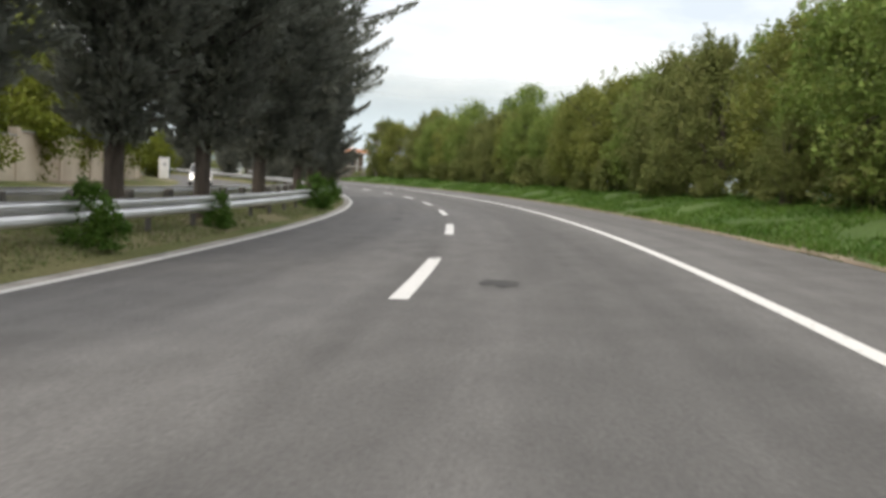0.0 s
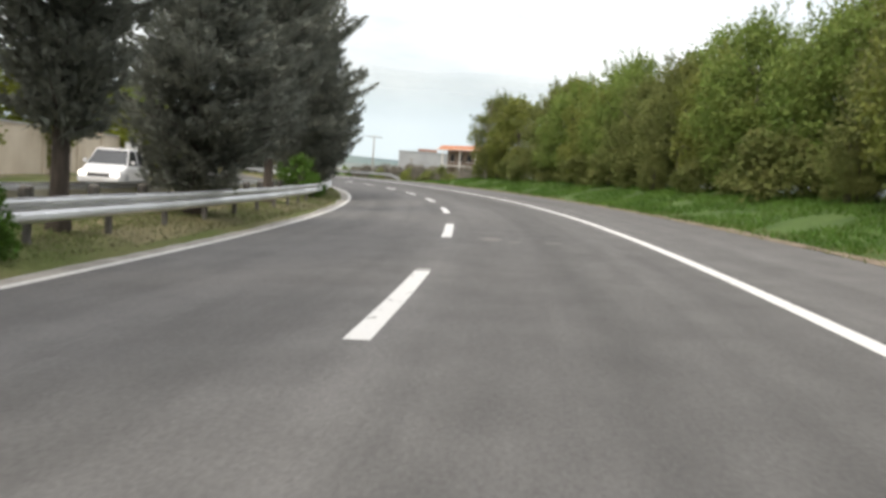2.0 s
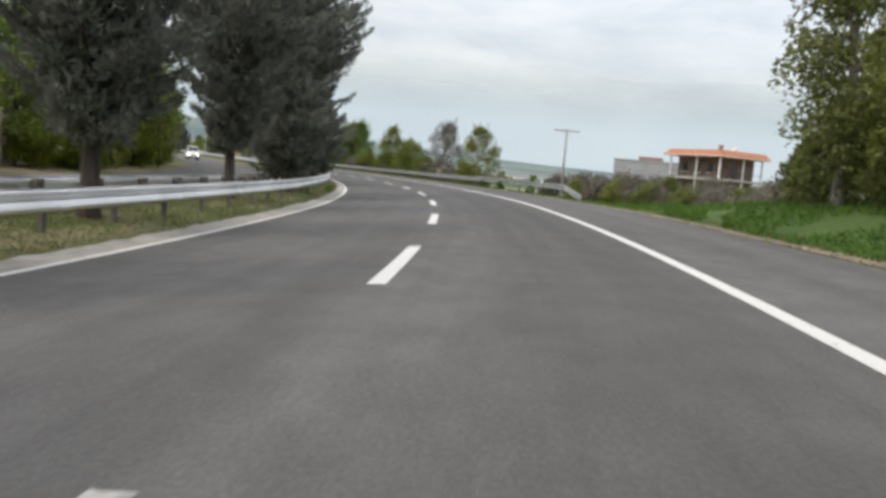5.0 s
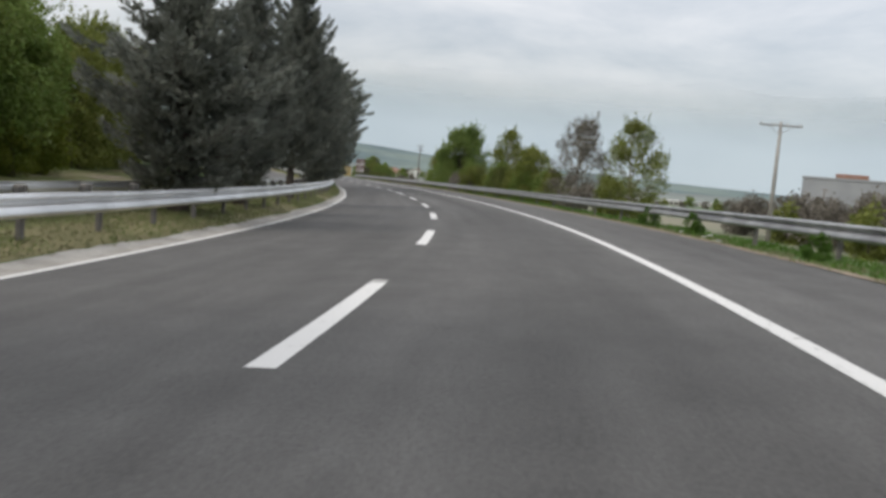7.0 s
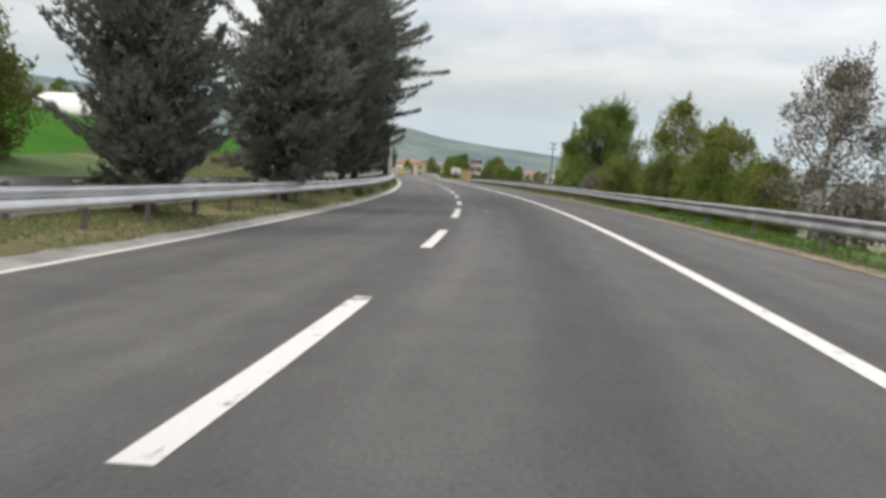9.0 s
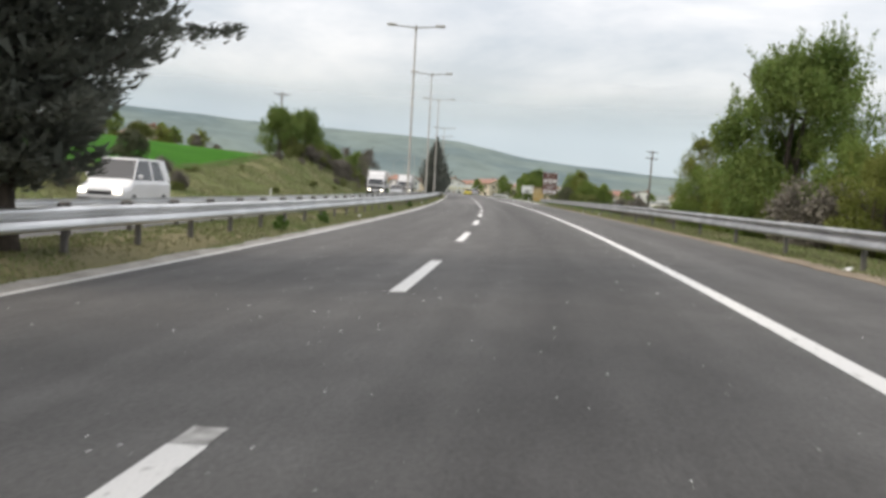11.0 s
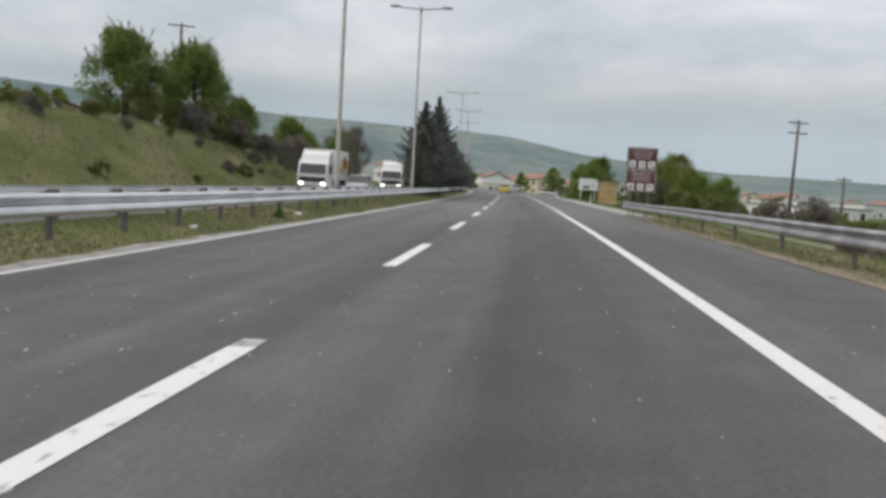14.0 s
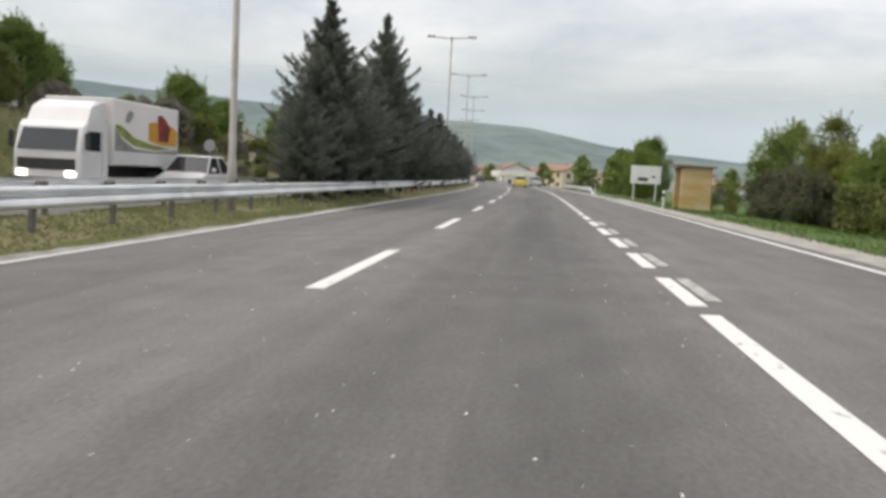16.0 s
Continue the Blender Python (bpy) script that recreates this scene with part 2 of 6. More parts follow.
BARK = material("tree_bark", (0.055, 0.045, 0.038), 0.95, second=(0.11, 0.09, 0.075), scale=9, stretch=(1, 1, 0.25), fine=0.2, bump=0.8)
PALE_BARK = material("pale_bark", (0.22, 0.20, 0.17), 0.95, second=(0.36, 0.33, 0.29), scale=9, stretch=(1, 1, 0.25), fine=0.2, bump=0.6)
NEEDLE = material("cedar_needles", (0.136, 0.150, 0.128), 0.8, second=(0.225, 0.240, 0.205), scale=1.3, island=0.16, through_light=0.3, spec=0.15)
NEEDLE_FIR = material("fir_needles", (0.136, 0.152, 0.132), 0.8, second=(0.225, 0.245, 0.212), scale=0.9, island=0.16, through_light=0.3, spec=0.15)
LEAF_OLIVE = material("spring_leaves_olive", (0.130, 0.158, 0.032), 0.65, second=(0.205, 0.225, 0.058), scale=0.6, island=0.2, through_light=0.3, spec=0.25)
LEAF_BROWN = material("budding_leaves_brown", (0.118, 0.142, 0.042), 0.7, second=(0.180, 0.198, 0.066), scale=0.8, island=0.2, through_light=0.25, spec=0.2)
LEAF_GREEN = material("spring_leaves_green", (0.120, 0.178, 0.036), 0.65, second=(0.192, 0.252, 0.064), scale=0.6, island=0.2, through_light=0.3, spec=0.25)
LEAF_HEDGE = material("dark_clipped_leaves", (0.075, 0.084, 0.050), 0.7, second=(0.125, 0.132, 0.076), scale=0.9, island=0.2, through_light=0.2, spec=0.2)
LEAF_FRESH = material("fresh_spring_leaves", (0.115, 0.175, 0.042), 0.65, second=(0.19, 0.250, 0.072), scale=0.6, island=0.22, through_light=0.35, spec=0.25)
LEAF_YELLOW = material("yellow_green_leaves", (0.11, 0.14, 0.016), 0.6, second=(0.18, 0.20, 0.028), scale=0.6, island=0.3, through_light=0.35, spec=0.25)
LEAF_MAUVE = material("bare_twigs_mauve", (0.142, 0.130, 0.108), 0.8, second=(0.212, 0.194, 0.164), scale=0.8, island=0.3, through_light=0.2, spec=0.2)
BLADE = material("grass_blades", (0.062, 0.130, 0.020), 0.7, second=(0.100, 0.180, 0.032), scale=0.5, island=0.25, through_light=0.3, spec=0.2)
BLADE_OLIVE = material("olive_grass_blades", (0.160, 0.198, 0.078), 0.75, second=(0.205, 0.235, 0.105), scale=0.5, island=0.12, through_light=0.45, spec=0.2)
BLADE_DRY = material("dry_grass_blades", (0.185, 0.190, 0.100), 0.8, second=(0.235, 0.230, 0.138), scale=0.5, island=0.15, through_light=0.4, spec=0.2)
PLASTER = material("beige_plaster", (0.50, 0.42, 0.32), 0.9, second=(0.64, 0.56, 0.45), scale=0.5, fine=0.08, fine_scale=30, bump=0.2)
WHITE_WALL = material("white_render", (0.62, 0.61, 0.59), 0.85, second=(0.74, 0.73, 0.71), scale=0.3, fine=0.05)
GREY_CLAD = material("grey_cladding", (0.27, 0.285, 0.30), 0.6, second=(0.33, 0.345, 0.36), scale=0.2, fine=0.04)
ROOF_ORANGE = material("orange_roof_tiles", (0.36, 0.15, 0.08), 0.85, second=(0.46, 0.21, 0.12), scale=1.5, fine=0.2, fine_scale=12)
BRICK_RED = material("clay_roof_tiles", (0.25, 0.135, 0.10), 0.85, second=(0.33, 0.19, 0.145), scale=1.5, fine=0.2, fine_scale=12)
PORCH_WALL = material("brown_plaster", (0.13, 0.10, 0.08), 0.9, second=(0.20, 0.16, 0.13), scale=1.2, fine=0.1, bump=0.2)
OCHRE = material("ochre_plaster", (0.50, 0.345, 0.14), 0.9, second=(0.55, 0.46, 0.29), scale=1.1, detail=9, mix=(0.40, 0.62), stretch=(0.7, 0.7, 2.2), fine=0.12, bump=0.25)
BROWN_ROOF = material("brown_roof_sheet", (0.16, 0.10, 0.06), 0.8, second=(0.24, 0.15, 0.09), scale=2, fine=0.1)
SIGN_BROWN = material("brown_sign_sheet", (0.088, 0.034, 0.027), 0.5, second=(0.112, 0.043, 0.034), scale=2, fine=0.04)
SIGN_WHITE = material("white_sign_sheet", (0.68, 0.68, 0.67), 0.5, second=(0.76, 0.76, 0.75), scale=2, fine=0.03)
SIGN_BACK = material("sign_grey_edge", (0.40, 0.41, 0.42), 0.5, 0.4, scale=2)
SIGN_DARK = material("dark_sign_marks", (0.04, 0.04, 0.045), 0.6, scale=2)
WHITE_CAR = material("white_car_paint", (0.66, 0.66, 0.66), 0.3, second=(0.72, 0.72, 0.72), scale=1, coat=0.4, spec=0.5)
YELLOW_CAR = material("yellow_car_paint", (0.60, 0.50, 0.05), 0.3, second=(0.66, 0.55, 0.07), scale=1, coat=0.4, spec=0.5)
SILVER_CAR = material("silver_car_paint", (0.45, 0.46, 0.47), 0.3, 0.4, scale=1, coat=0.4)
DARK_CAR = material("dark_car_paint", (0.04, 0.045, 0.05), 0.3, scale=1, coat=0.4)
BLUE_CAR = material("blue_truck_paint", (0.025, 0.05, 0.13), 0.5, second=(0.04, 0.07, 0.17), scale=1, coat=0.2)
GLASS = material("dark_window_glass", (0.022, 0.026, 0.030), 0.08, scale=1, spec=0.7)
RUBBER = material("tyre_rubber", (0.025, 0.025, 0.026), 0.85, second=(0.04, 0.04, 0.04), scale=6)
TRIM = material("black_plastic_trim", (0.035, 0.035, 0.037), 0.6, second=(0.05, 0.05, 0.05), scale=6)
LAMP_ON = material("lit_headlamp", (1.0, 0.93, 0.78), 0.3, glow=3.5)
LAMP_OFF = material("headlamp_lens", (0.55, 0.56, 0.56), 0.15, spec=0.6)
RED_LENS = material("red_tail_lens", (0.35, 0.02, 0.02), 0.2, spec=0.6)
ART_ORANGE = material("printed_orange", (0.62, 0.27, 0.04), 0.5, second=(0.55, 0.33, 0.05), scale=2.5, mix=(0.4, 0.6))
ART_RED = material("printed_dark_red", (0.30, 0.035, 0.03), 0.5, second=(0.12, 0.03, 0.025), scale=3, mix=(0.4, 0.6))
ART_GREEN = material("printed_green", (0.30, 0.34, 0.08), 0.5, second=(0.16, 0.20, 0.06), scale=2.5, mix=(0.4, 0.6))
ART_GREY = material("printed_grey", (0.20, 0.21, 0.20), 0.5, second=(0.32, 0.33, 0.31), scale=2)
CABINET_BLUE = material("blue_panel", (0.05, 0.16, 0.42), 0.45, scale=2)
# distance haze is painted into these three: pale bluish colours plus a glow
HILL = material("haze_painted_hill", (0.106, 0.140, 0.146), 1.0, second=(0.150, 0.186, 0.174), scale=0.006, detail=8, fine=0.12, fine_scale=0.03, glow=0.30, spec=0.0)
HILL_DARK = material("haze_painted_woods", (0.14, 0.16, 0.155), 1.0, second=(0.18, 0.20, 0.19), scale=0.01, detail=8, fine=0.08, fine_scale=0.05, glow=0.30, spec=0.0)
MOUNTAIN = material("haze_painted_mountain", (0.285, 0.34, 0.375), 1.0, second=(0.31, 0.365, 0.395), scale=0.0012, detail=6, glow=0.35, spec=0.0)


def haze_fade(m, low, high, ragged):
    """Paints cloud haze onto a far range by fading its alpha: clear below one height, gone above another, with a ragged
    edge.
    """
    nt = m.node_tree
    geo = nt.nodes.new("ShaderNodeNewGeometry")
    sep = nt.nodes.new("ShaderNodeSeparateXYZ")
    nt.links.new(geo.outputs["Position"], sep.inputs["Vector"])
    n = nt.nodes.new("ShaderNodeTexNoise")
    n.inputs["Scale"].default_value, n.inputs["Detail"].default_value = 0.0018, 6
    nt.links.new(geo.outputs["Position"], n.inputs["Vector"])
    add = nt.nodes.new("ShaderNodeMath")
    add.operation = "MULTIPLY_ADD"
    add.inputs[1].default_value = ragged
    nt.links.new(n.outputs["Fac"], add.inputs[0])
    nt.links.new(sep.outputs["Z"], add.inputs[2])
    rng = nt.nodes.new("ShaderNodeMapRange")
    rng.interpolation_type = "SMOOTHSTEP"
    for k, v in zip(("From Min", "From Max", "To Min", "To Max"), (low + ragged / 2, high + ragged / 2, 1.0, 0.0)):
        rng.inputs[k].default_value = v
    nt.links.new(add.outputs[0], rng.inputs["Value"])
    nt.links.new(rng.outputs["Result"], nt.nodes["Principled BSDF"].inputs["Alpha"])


haze_fade(MOUNTAIN, 190, 560, 90)


# ---- geometry helpers ----
class Shape:
    """Gathers vertices and faces of one part."""

    def __init__(self):
        self.v, self.f = [], []

    def add(self, verts, faces, m=None):
        k = len(self.v)
        self.v += [tuple(m @ Vector(p)) if m else tuple(p) for p in verts]
        self.f += [tuple(i + k for i in f) for f in faces]
        return self

    def box(self, x0, x1, y0, y1, z0, z1, m=None, bevel=0.0):
        """A box with chamfered upright and top edges."""
        c = min(bevel, (x1 - x0) * 0.45, (y1 - y0) * 0.45, (z1 - z0) * 0.45)
        if c <= 0:
            p = [(x, y, z) for z in (z0, z1) for x, y in ((x0, y0), (x1, y0), (x1, y1), (x0, y1))]
            return self.add(p, [(3, 2, 1, 0), (4, 5, 6, 7), (0, 1, 5, 4), (1, 2, 6, 5), (2, 3, 7, 6), (3, 0, 4, 7)], m)

        def ring(i, z):
            a0, a1, b0, b1 = x0 + i, x1 - i, y0 + i, y1 - i
            return [(a0 + c, b0, z), (a1 - c, b0, z), (a1, b0 + c, z), (a1, b1 - c, z), (a1 - c, b1, z), (a0 + c, b1, z), (a0, b1 - c, z), (a0, b0 + c, z)]
        return self.loft([ring(c, z0), ring(0, z0 + c), ring(0, z1 - c), ring(c, z1)], m)

    def loft(self, rings, m=None, closed=True, caps=True):
        n = len(rings[0])
        p = [q for r in rings for q in r]
        f = []
        for i in range(len(rings) - 1):
            for j in range(n if closed else n - 1):
                k = (j + 1) % n
                f.append((i * n + j, i * n + k, (i + 1) * n + k, (i + 1) * n + j))
        if caps and closed:
            f += [tuple(range(n - 1, -1, -1)), tuple((len(rings) - 1) * n + j for j in range(n))]
        return self.add(p, f, m)

    def tube(self, points, radii, sides=8, m=None):
        rings = []
        for i, p in enumerate(points):
            a, b = Vector(points[max(i - 1, 0)]), Vector(points[min(i + 1, len(points) - 1)])
            d = (b - a).normalized()
            u = d.orthogonal().normalized() if abs(d.z) > 0.9 else Vector((0, 0, 1)).cross(d).normalized()
            w = d.cross(u)
            rings.append([Vector(p) + (u * math.cos(t) + w * math.sin(t)) * radii[i] for t in [2 * math.pi * k / sides for k in range(sides)]])
        return self.loft(rings, m)

    def mesh(self, name, mats, smooth=False):
        me = bpy.data.meshes.new(name)
        me.from_pydata(self.v, [], self.f)
        for mt in mats if isinstance(mats, (list, tuple)) else [mats]:
            me.materials.append(mt)
        if smooth:
            me.shade_smooth()
        me.update()
        return me


def part(name, shape, mat, parent=None, label="", smooth=False):
    ob = new(name, shape if isinstance(shape, bpy.types.Mesh) else shape.mesh(name, mat, smooth))
    if parent is not None:
        ob.parent = parent
    return tagged(ob, label)


def thing(name, label, category, group="", at=None):
    ob = new(name)
    ob.empty_display_size = 0.3
    if at is not None:
        ob.matrix_basis = at
    return tagged(ob, label, category, group)


def cards(name, p, u, v, mat):
    """A mesh of small pointed leaves: centres, half lengths and half widths."""
    n = len(p)
    q = np.stack([p - u - v, p - u * 0.7 + v * 1.15, p + u], 1).reshape(-1, 3).astype(np.float32)
    me = bpy.data.meshes.new(name)
    me.vertices.add(3 * n)
    me.vertices.foreach_set("co", q.ravel())
    me.loops.add(3 * n)
    me.loops.foreach_set("vertex_index", np.arange(3 * n, dtype=np.int32))
    me.polygons.add(n)
    me.polygons.foreach_set("loop_start", np.arange(0, 3 * n, 3, dtype=np.int32))
    me.materials.append(mat)
    me.update(calc_edges=True)
    return me


def unit(a):
    return a / (np.linalg.norm(a, axis=-1, keepdims=True) + 1e-9)


# ---- the line of the carriageway: metres along (s) and across (d, right positive) ----
STEP = 2.0
ALONG = np.arange(-120, 760 + STEP, STEP)
bend = np.interp(ALONG, np.arange(-20, 421, 20), BEND) / 1000
bend = np.where(ALONG > 340, 0.0011, bend)
HEAD = np.concatenate([[0], np.cumsum((bend[1:] + bend[:-1]) / 2 * STEP)])
HEAD -= np.interp(0, ALONG, HEAD)
mid = (HEAD[1:] + HEAD[:-1]) / 2
CX = np.concatenate([[0], np.cumsum(-np.sin(mid) * STEP)])
CY = np.concatenate([[0], np.cumsum(np.cos(mid) * STEP)])
CX -= np.interp(0, ALONG, CX)
CY -= np.interp(0, ALONG, CY)


def head(s):
    return float(np.interp(s, ALONG, HEAD))


def level(s, d):
    return float(np.interp(s, np.arange(-20, 421, 20), RISE) + np.interp(s, TILT_AT, TILT) * min(max(d, -6.3), 7))


def at(s, d, up=0.0):
    h = head(s)
    return Vector((np.interp(s, ALONG, CX) + math.cos(h) * d, np.interp(s, ALONG, CY) + math.sin(h) * d, level(s, d) + up))


def stand(s, d, up=0.0, turn=0.0, tilt=0.0):
    """The pose of a thing on the ground beside the road; its y axis points along the road."""
    p = at(s, d, up)
    return pose(p.x, p.y, p.z, tilt, 0, math.degrees(head(s)) + turn)


def blend(x, pts):
    return float(np.interp(x, [p[0] for p in pts], [p[1] for p in pts]))


def land(s, d):
    """Height of the ground over the road's own level."""
    if d > 0:
        up = blend(d, ((6.3, -0.02), (7.2, 0.10), (9.0, 0.62), (11, 0.9), (20, 1.2), (400, 1.0)))
        down = blend(d, ((6.3, -0.02), (7.0, -0.08), (9, -0.12), (11.5, -0.5), (14, -1.2), (18, -1.7), (400, -2.2)))
        shelf = blend(d, ((6.3, -0.02), (9, -0.10), (12, -0.22), (16, -0.7), (24, -1.7), (400, -2.2)))
        k = blend(s, ((104, 0), (118, 1)))
        j = blend(s, ((266, 0), (280, 1), (340, 1), (380, 1)))
        return (up * (1 - k) + down * k) * (1 - j) + shelf * j
    e = -d
    if e < 7:
        return blend(e, ((4.0, -0.01), (4.35, 0.10), (4.6, 0.16), (5.2, 0.25), (5.8, 0.31), (6.25, 0.28), (6.7, 0.06), (7, 0.0)))
    flat = blend(e, ((7, 0), (15, 0.02), (17, 0.15), (19, 0.3), (26, 1.0), (120, 3.0)))
    crest = blend(s, ((170, 0.5), (190, 0.9), (225, 1.3), (237, 1.6), (248, 2.0), (257, 2.7), (266, 3.6), (273, 3.9), (283, 3.7), (296, 3.2), (306, 2.7), (318, 2.0), (335, 1.0)))
    rise = blend(e, ((20.5, 0.0), (24, 0.10), (45, 1.08), (60, 1.25), (120, 1.3)))
    bank = blend(e, ((7, 0.0), (14.8, 0.0), (15.6, 0.12), (17.5, 0.45), (19.5, 0.9), (20.5, 1.0))) * crest + rise * (5.4 - crest)
    low = blend(e, ((7, 0), (15, 0.02), (22, 0.5), (40, 1.5), (120, 4.0)))
    k = blend(s, ((165, 0), (195, 1), (325, 1), (350, 0.0)))
    return (flat if s < 230 else low) * (1 - k) + bank * k


def ribbon(name, s0, s1, ds, across, mat, lift=0.0, label="", category="", ground=False, thick=0.0, pick=None, wobble=0.0, parent=None, shift=None):
    """A sheet that follows the road between the offsets in across; UV in metres."""
    n = max(1, int(round((s1 - s0) / ds)))
    ss = [s0 + (s1 - s0) * i / n for i in range(n + 1)]
    v, uv = [], []
    for s in ss:
        for j, d in enumerate(across):
            dd = d + (shift(s) if shift else 0.0)
            if wobble and j in (0, len(across) - 1):
                dd += wobble * noise.noise((s * 0.9, d * 3, 0))
            z = lift + (land(s, dd) if ground else 0.0)
            if ground and abs(d) > 7.5:
                z += 0.10 * noise.noise((s * 0.2, d * 0.2, 3.0)) * min(1, (abs(d) - 7.5) / 4)
            v.append(at(s, dd, z))
            uv.append((dd, s))
    w = len(across)
    f = [(i * w + j, i * w + j + 1, (i + 1) * w + j + 1, (i + 1) * w + j) for i in range(n) for j in range(w - 1)]
    me = bpy.data.meshes.new(name)
    me.from_pydata([tuple(p) for p in v], [], f)
    mats = mat if isinstance(mat, (list, tuple)) else [mat]
    for mt in mats:
        me.materials.append(mt)
    layer = me.uv_layers.new(name="metres")
    layer.data.foreach_set("uv", np.array([uv[i] for q in f for i in q], dtype=np.float32).ravel())
    if pick:
        for q, p in zip(f, me.polygons):
            p.material_index = pick(uv[q[0]][1], uv[q[0]][0])
    if ground:
        me.shade_smooth()
    me.update()
    ob = new(name, me)
    if parent is not None:
        ob.parent = parent
        return ob
    return tagged(ob, label or name.replace("_", " "), category or name.replace("_", " "), kind="structure")


# ---- ground and roads ----
def right_kind(s, d):
    d = d + 0.5 * noise.noise((s * 0.12, d, 1))
    if s > 276:
        return 2 if d < 7.7 else 0
    if s < 205 and d < 6.36:
        return 4
    if s > 205 and d < blend(s, ((205, 6.2), (225, 7.4), (262, 8.6), (300, 8.4), (330, 7.2))):
        return 4 if s > 232 and d < 7.0 + 0.4 * noise.noise((s * 0.3, 8, 1)) else 1
    if s < 112 or d < 13:
        return 5 if s > 188 + 8 * noise.noise((s * 0.2, d * 0.4, 9)) else 0
    return 3


def left_kind(s, d):
    if d > -7:
        k = noise.noise((s * 0.13, d * 0.6, 5))
        return 1 if k < 0.12 else 4
    if 175 < s < 268 and d < -22.5 + 1.2 * noise.noise((s * 0.1, 2, 0)):
        return 2
    if s < 175 and -20 < d < -14:
        k = noise.noise((s * 0.15, d * 0.4, 6))
        return 4 if k > -0.1 else (3 if k < -0.35 else 1)
    if 192 < s < 330 and d < -15.2:
        return 4
    return 0


ribbon("road", -110, 720, 2.0, [-4.05, -3.0, -2.0, -1.0, 0, 1, 2, 3, 4, 5, 6.32], ASPHALT, label="worn grey asphalt carriageway with two lanes", category="road")
ribbon("pavement_lane", 262, 430, 2.0, [6.32, 6.95], ASPHALT, lift=-0.003, label="widened asphalt of the extra lane", category="road")
LEFT_LINE = ((110, -3.64), (140, -3.78), (185, -3.87))
GRAVEL_EDGE = ((20, -3.93), (70, -4.02), (100, -4.17), (150, -4.22), (180, -4.16), (215, -4.14), (265, -4.08))


def ragged(name, s0, s1, inner, outer, mat, label, category, fray, seed, lift=0.018):
    """A thin band of loose material that follows the road, with frayed edges and a slightly heaped middle."""
    v, f = [], []
    ss = np.arange(s0, s1, 0.35)
    for s in ss:
        a = blend(s, inner) + fray[0] * (noise.noise((s * 0.4, 5, seed)) + 0.7 * noise.noise((s * 1.9, 5, seed)))
        b = blend(s, outer) + fray[1] * (noise.noise((s * 0.4, 0, seed)) + 0.7 * noise.noise((s * 1.7, 0, seed + 5)))
        for j in range(5):
            d = a + (b - a) * j / 4
            v.append(tuple(at(s, d, land(s, d) + lift + 0.010 * math.sin(math.pi * j / 4) * (1 + noise.noise((s * 2.1, d * 9, 3))))))
    for i in range(len(ss) - 1):
        for j in range(4):
            k = 5 * i + j
            f.append((k, k + 5, k + 6, k + 1) if outer[0][1] < 0 else (k, k + 1, k + 6, k + 5))
    tagged(part(name, Shape().add(v, f), mat, smooth=True), label, category, kind="structure")


ragged("gravel_kerb", -110, 720, [(s, d - 0.055) for s, d in LEFT_LINE], GRAVEL_EDGE, DUST, "pale dusty gravel edge along the median", "kerb", (0.0, 0.10), 2)
ragged("verge_edge", -60, 262, ((100, 6.30), (125, 6.22), (170, 6.02), (240, 6.10), (262, 6.30)), ((100, 6.50), (262, 6.75)), DIRT, "sandy frayed edge between asphalt and verge", "verge", (0.10, 0.08), 4, 0.030)
ribbon("median_turf", -110, 720, 0.5, [-4.22, -4.1, -3.96], BANK, lift=0.012, ground=True, wobble=0.07, label="low turf spreading from the median", category="median")
ribbon("median", -110, 720, 1.5, [-6.95, -6.6, -6.0, -5.4, -4.9, -4.55, -4.3, -4.12], [GRASS, DRY, CROP, DIRT, BANK], ground=True, pick=left_kind, label="narrow raised grassy median strip", category="median")
ribbon("road_opposite", -110, 720, 2.0, [-14.9, -12, -9.5, -6.9], ASPHALT, lift=0.01, label="opposite asphalt carriageway behind the median", category="road")
ribbon("ground_left", -110, 720, 3.0, [-120, -95, -75, -58, -46, -37, -31, -27, -24.5, -23, -21.5, -20, -18.5, -17.2, -16.2, -15.4, -14.85], [GRASS, DRY, CROP, DIRT, BANK], ground=True, pick=left_kind,
       label="grassy bank rising to a green field", category="ground")
ribbon("ground_right", -110, 720, 3.0, [6.3, 6.46, 6.7, 7.2, 7.8, 8.6, 9.6, 11, 13, 16, 20, 28, 45, 80, 140, 240, 400], [GRASS, DRY, DUST, PLAIN, DIRT, BANK], ground=True, pick=right_kind,
       label="grass verge and lower land beside the road", category="ground")
ribbon("gravel_shoulder", 266, 322, 0.8, [6.94, 7.2, 7.6, 8.0, 8.3], DUST, lift=0.012, ground=True, wobble=0.35, label="pale gravel shoulder beside the widened lane", category="shoulder")
far = Shape().loft([[(r * math.cos(a) - 80, r * math.sin(a) + 150, -3.4 - 0.0004 * r) for a in [2 * math.pi * k / 48 for k in range(48)]] for r in (2, 200, 800, 2000, 4700)], caps=False)
tagged(part("ground", far, PLAIN), "wide flat valley land reaching the hills", "ground", kind="structure")


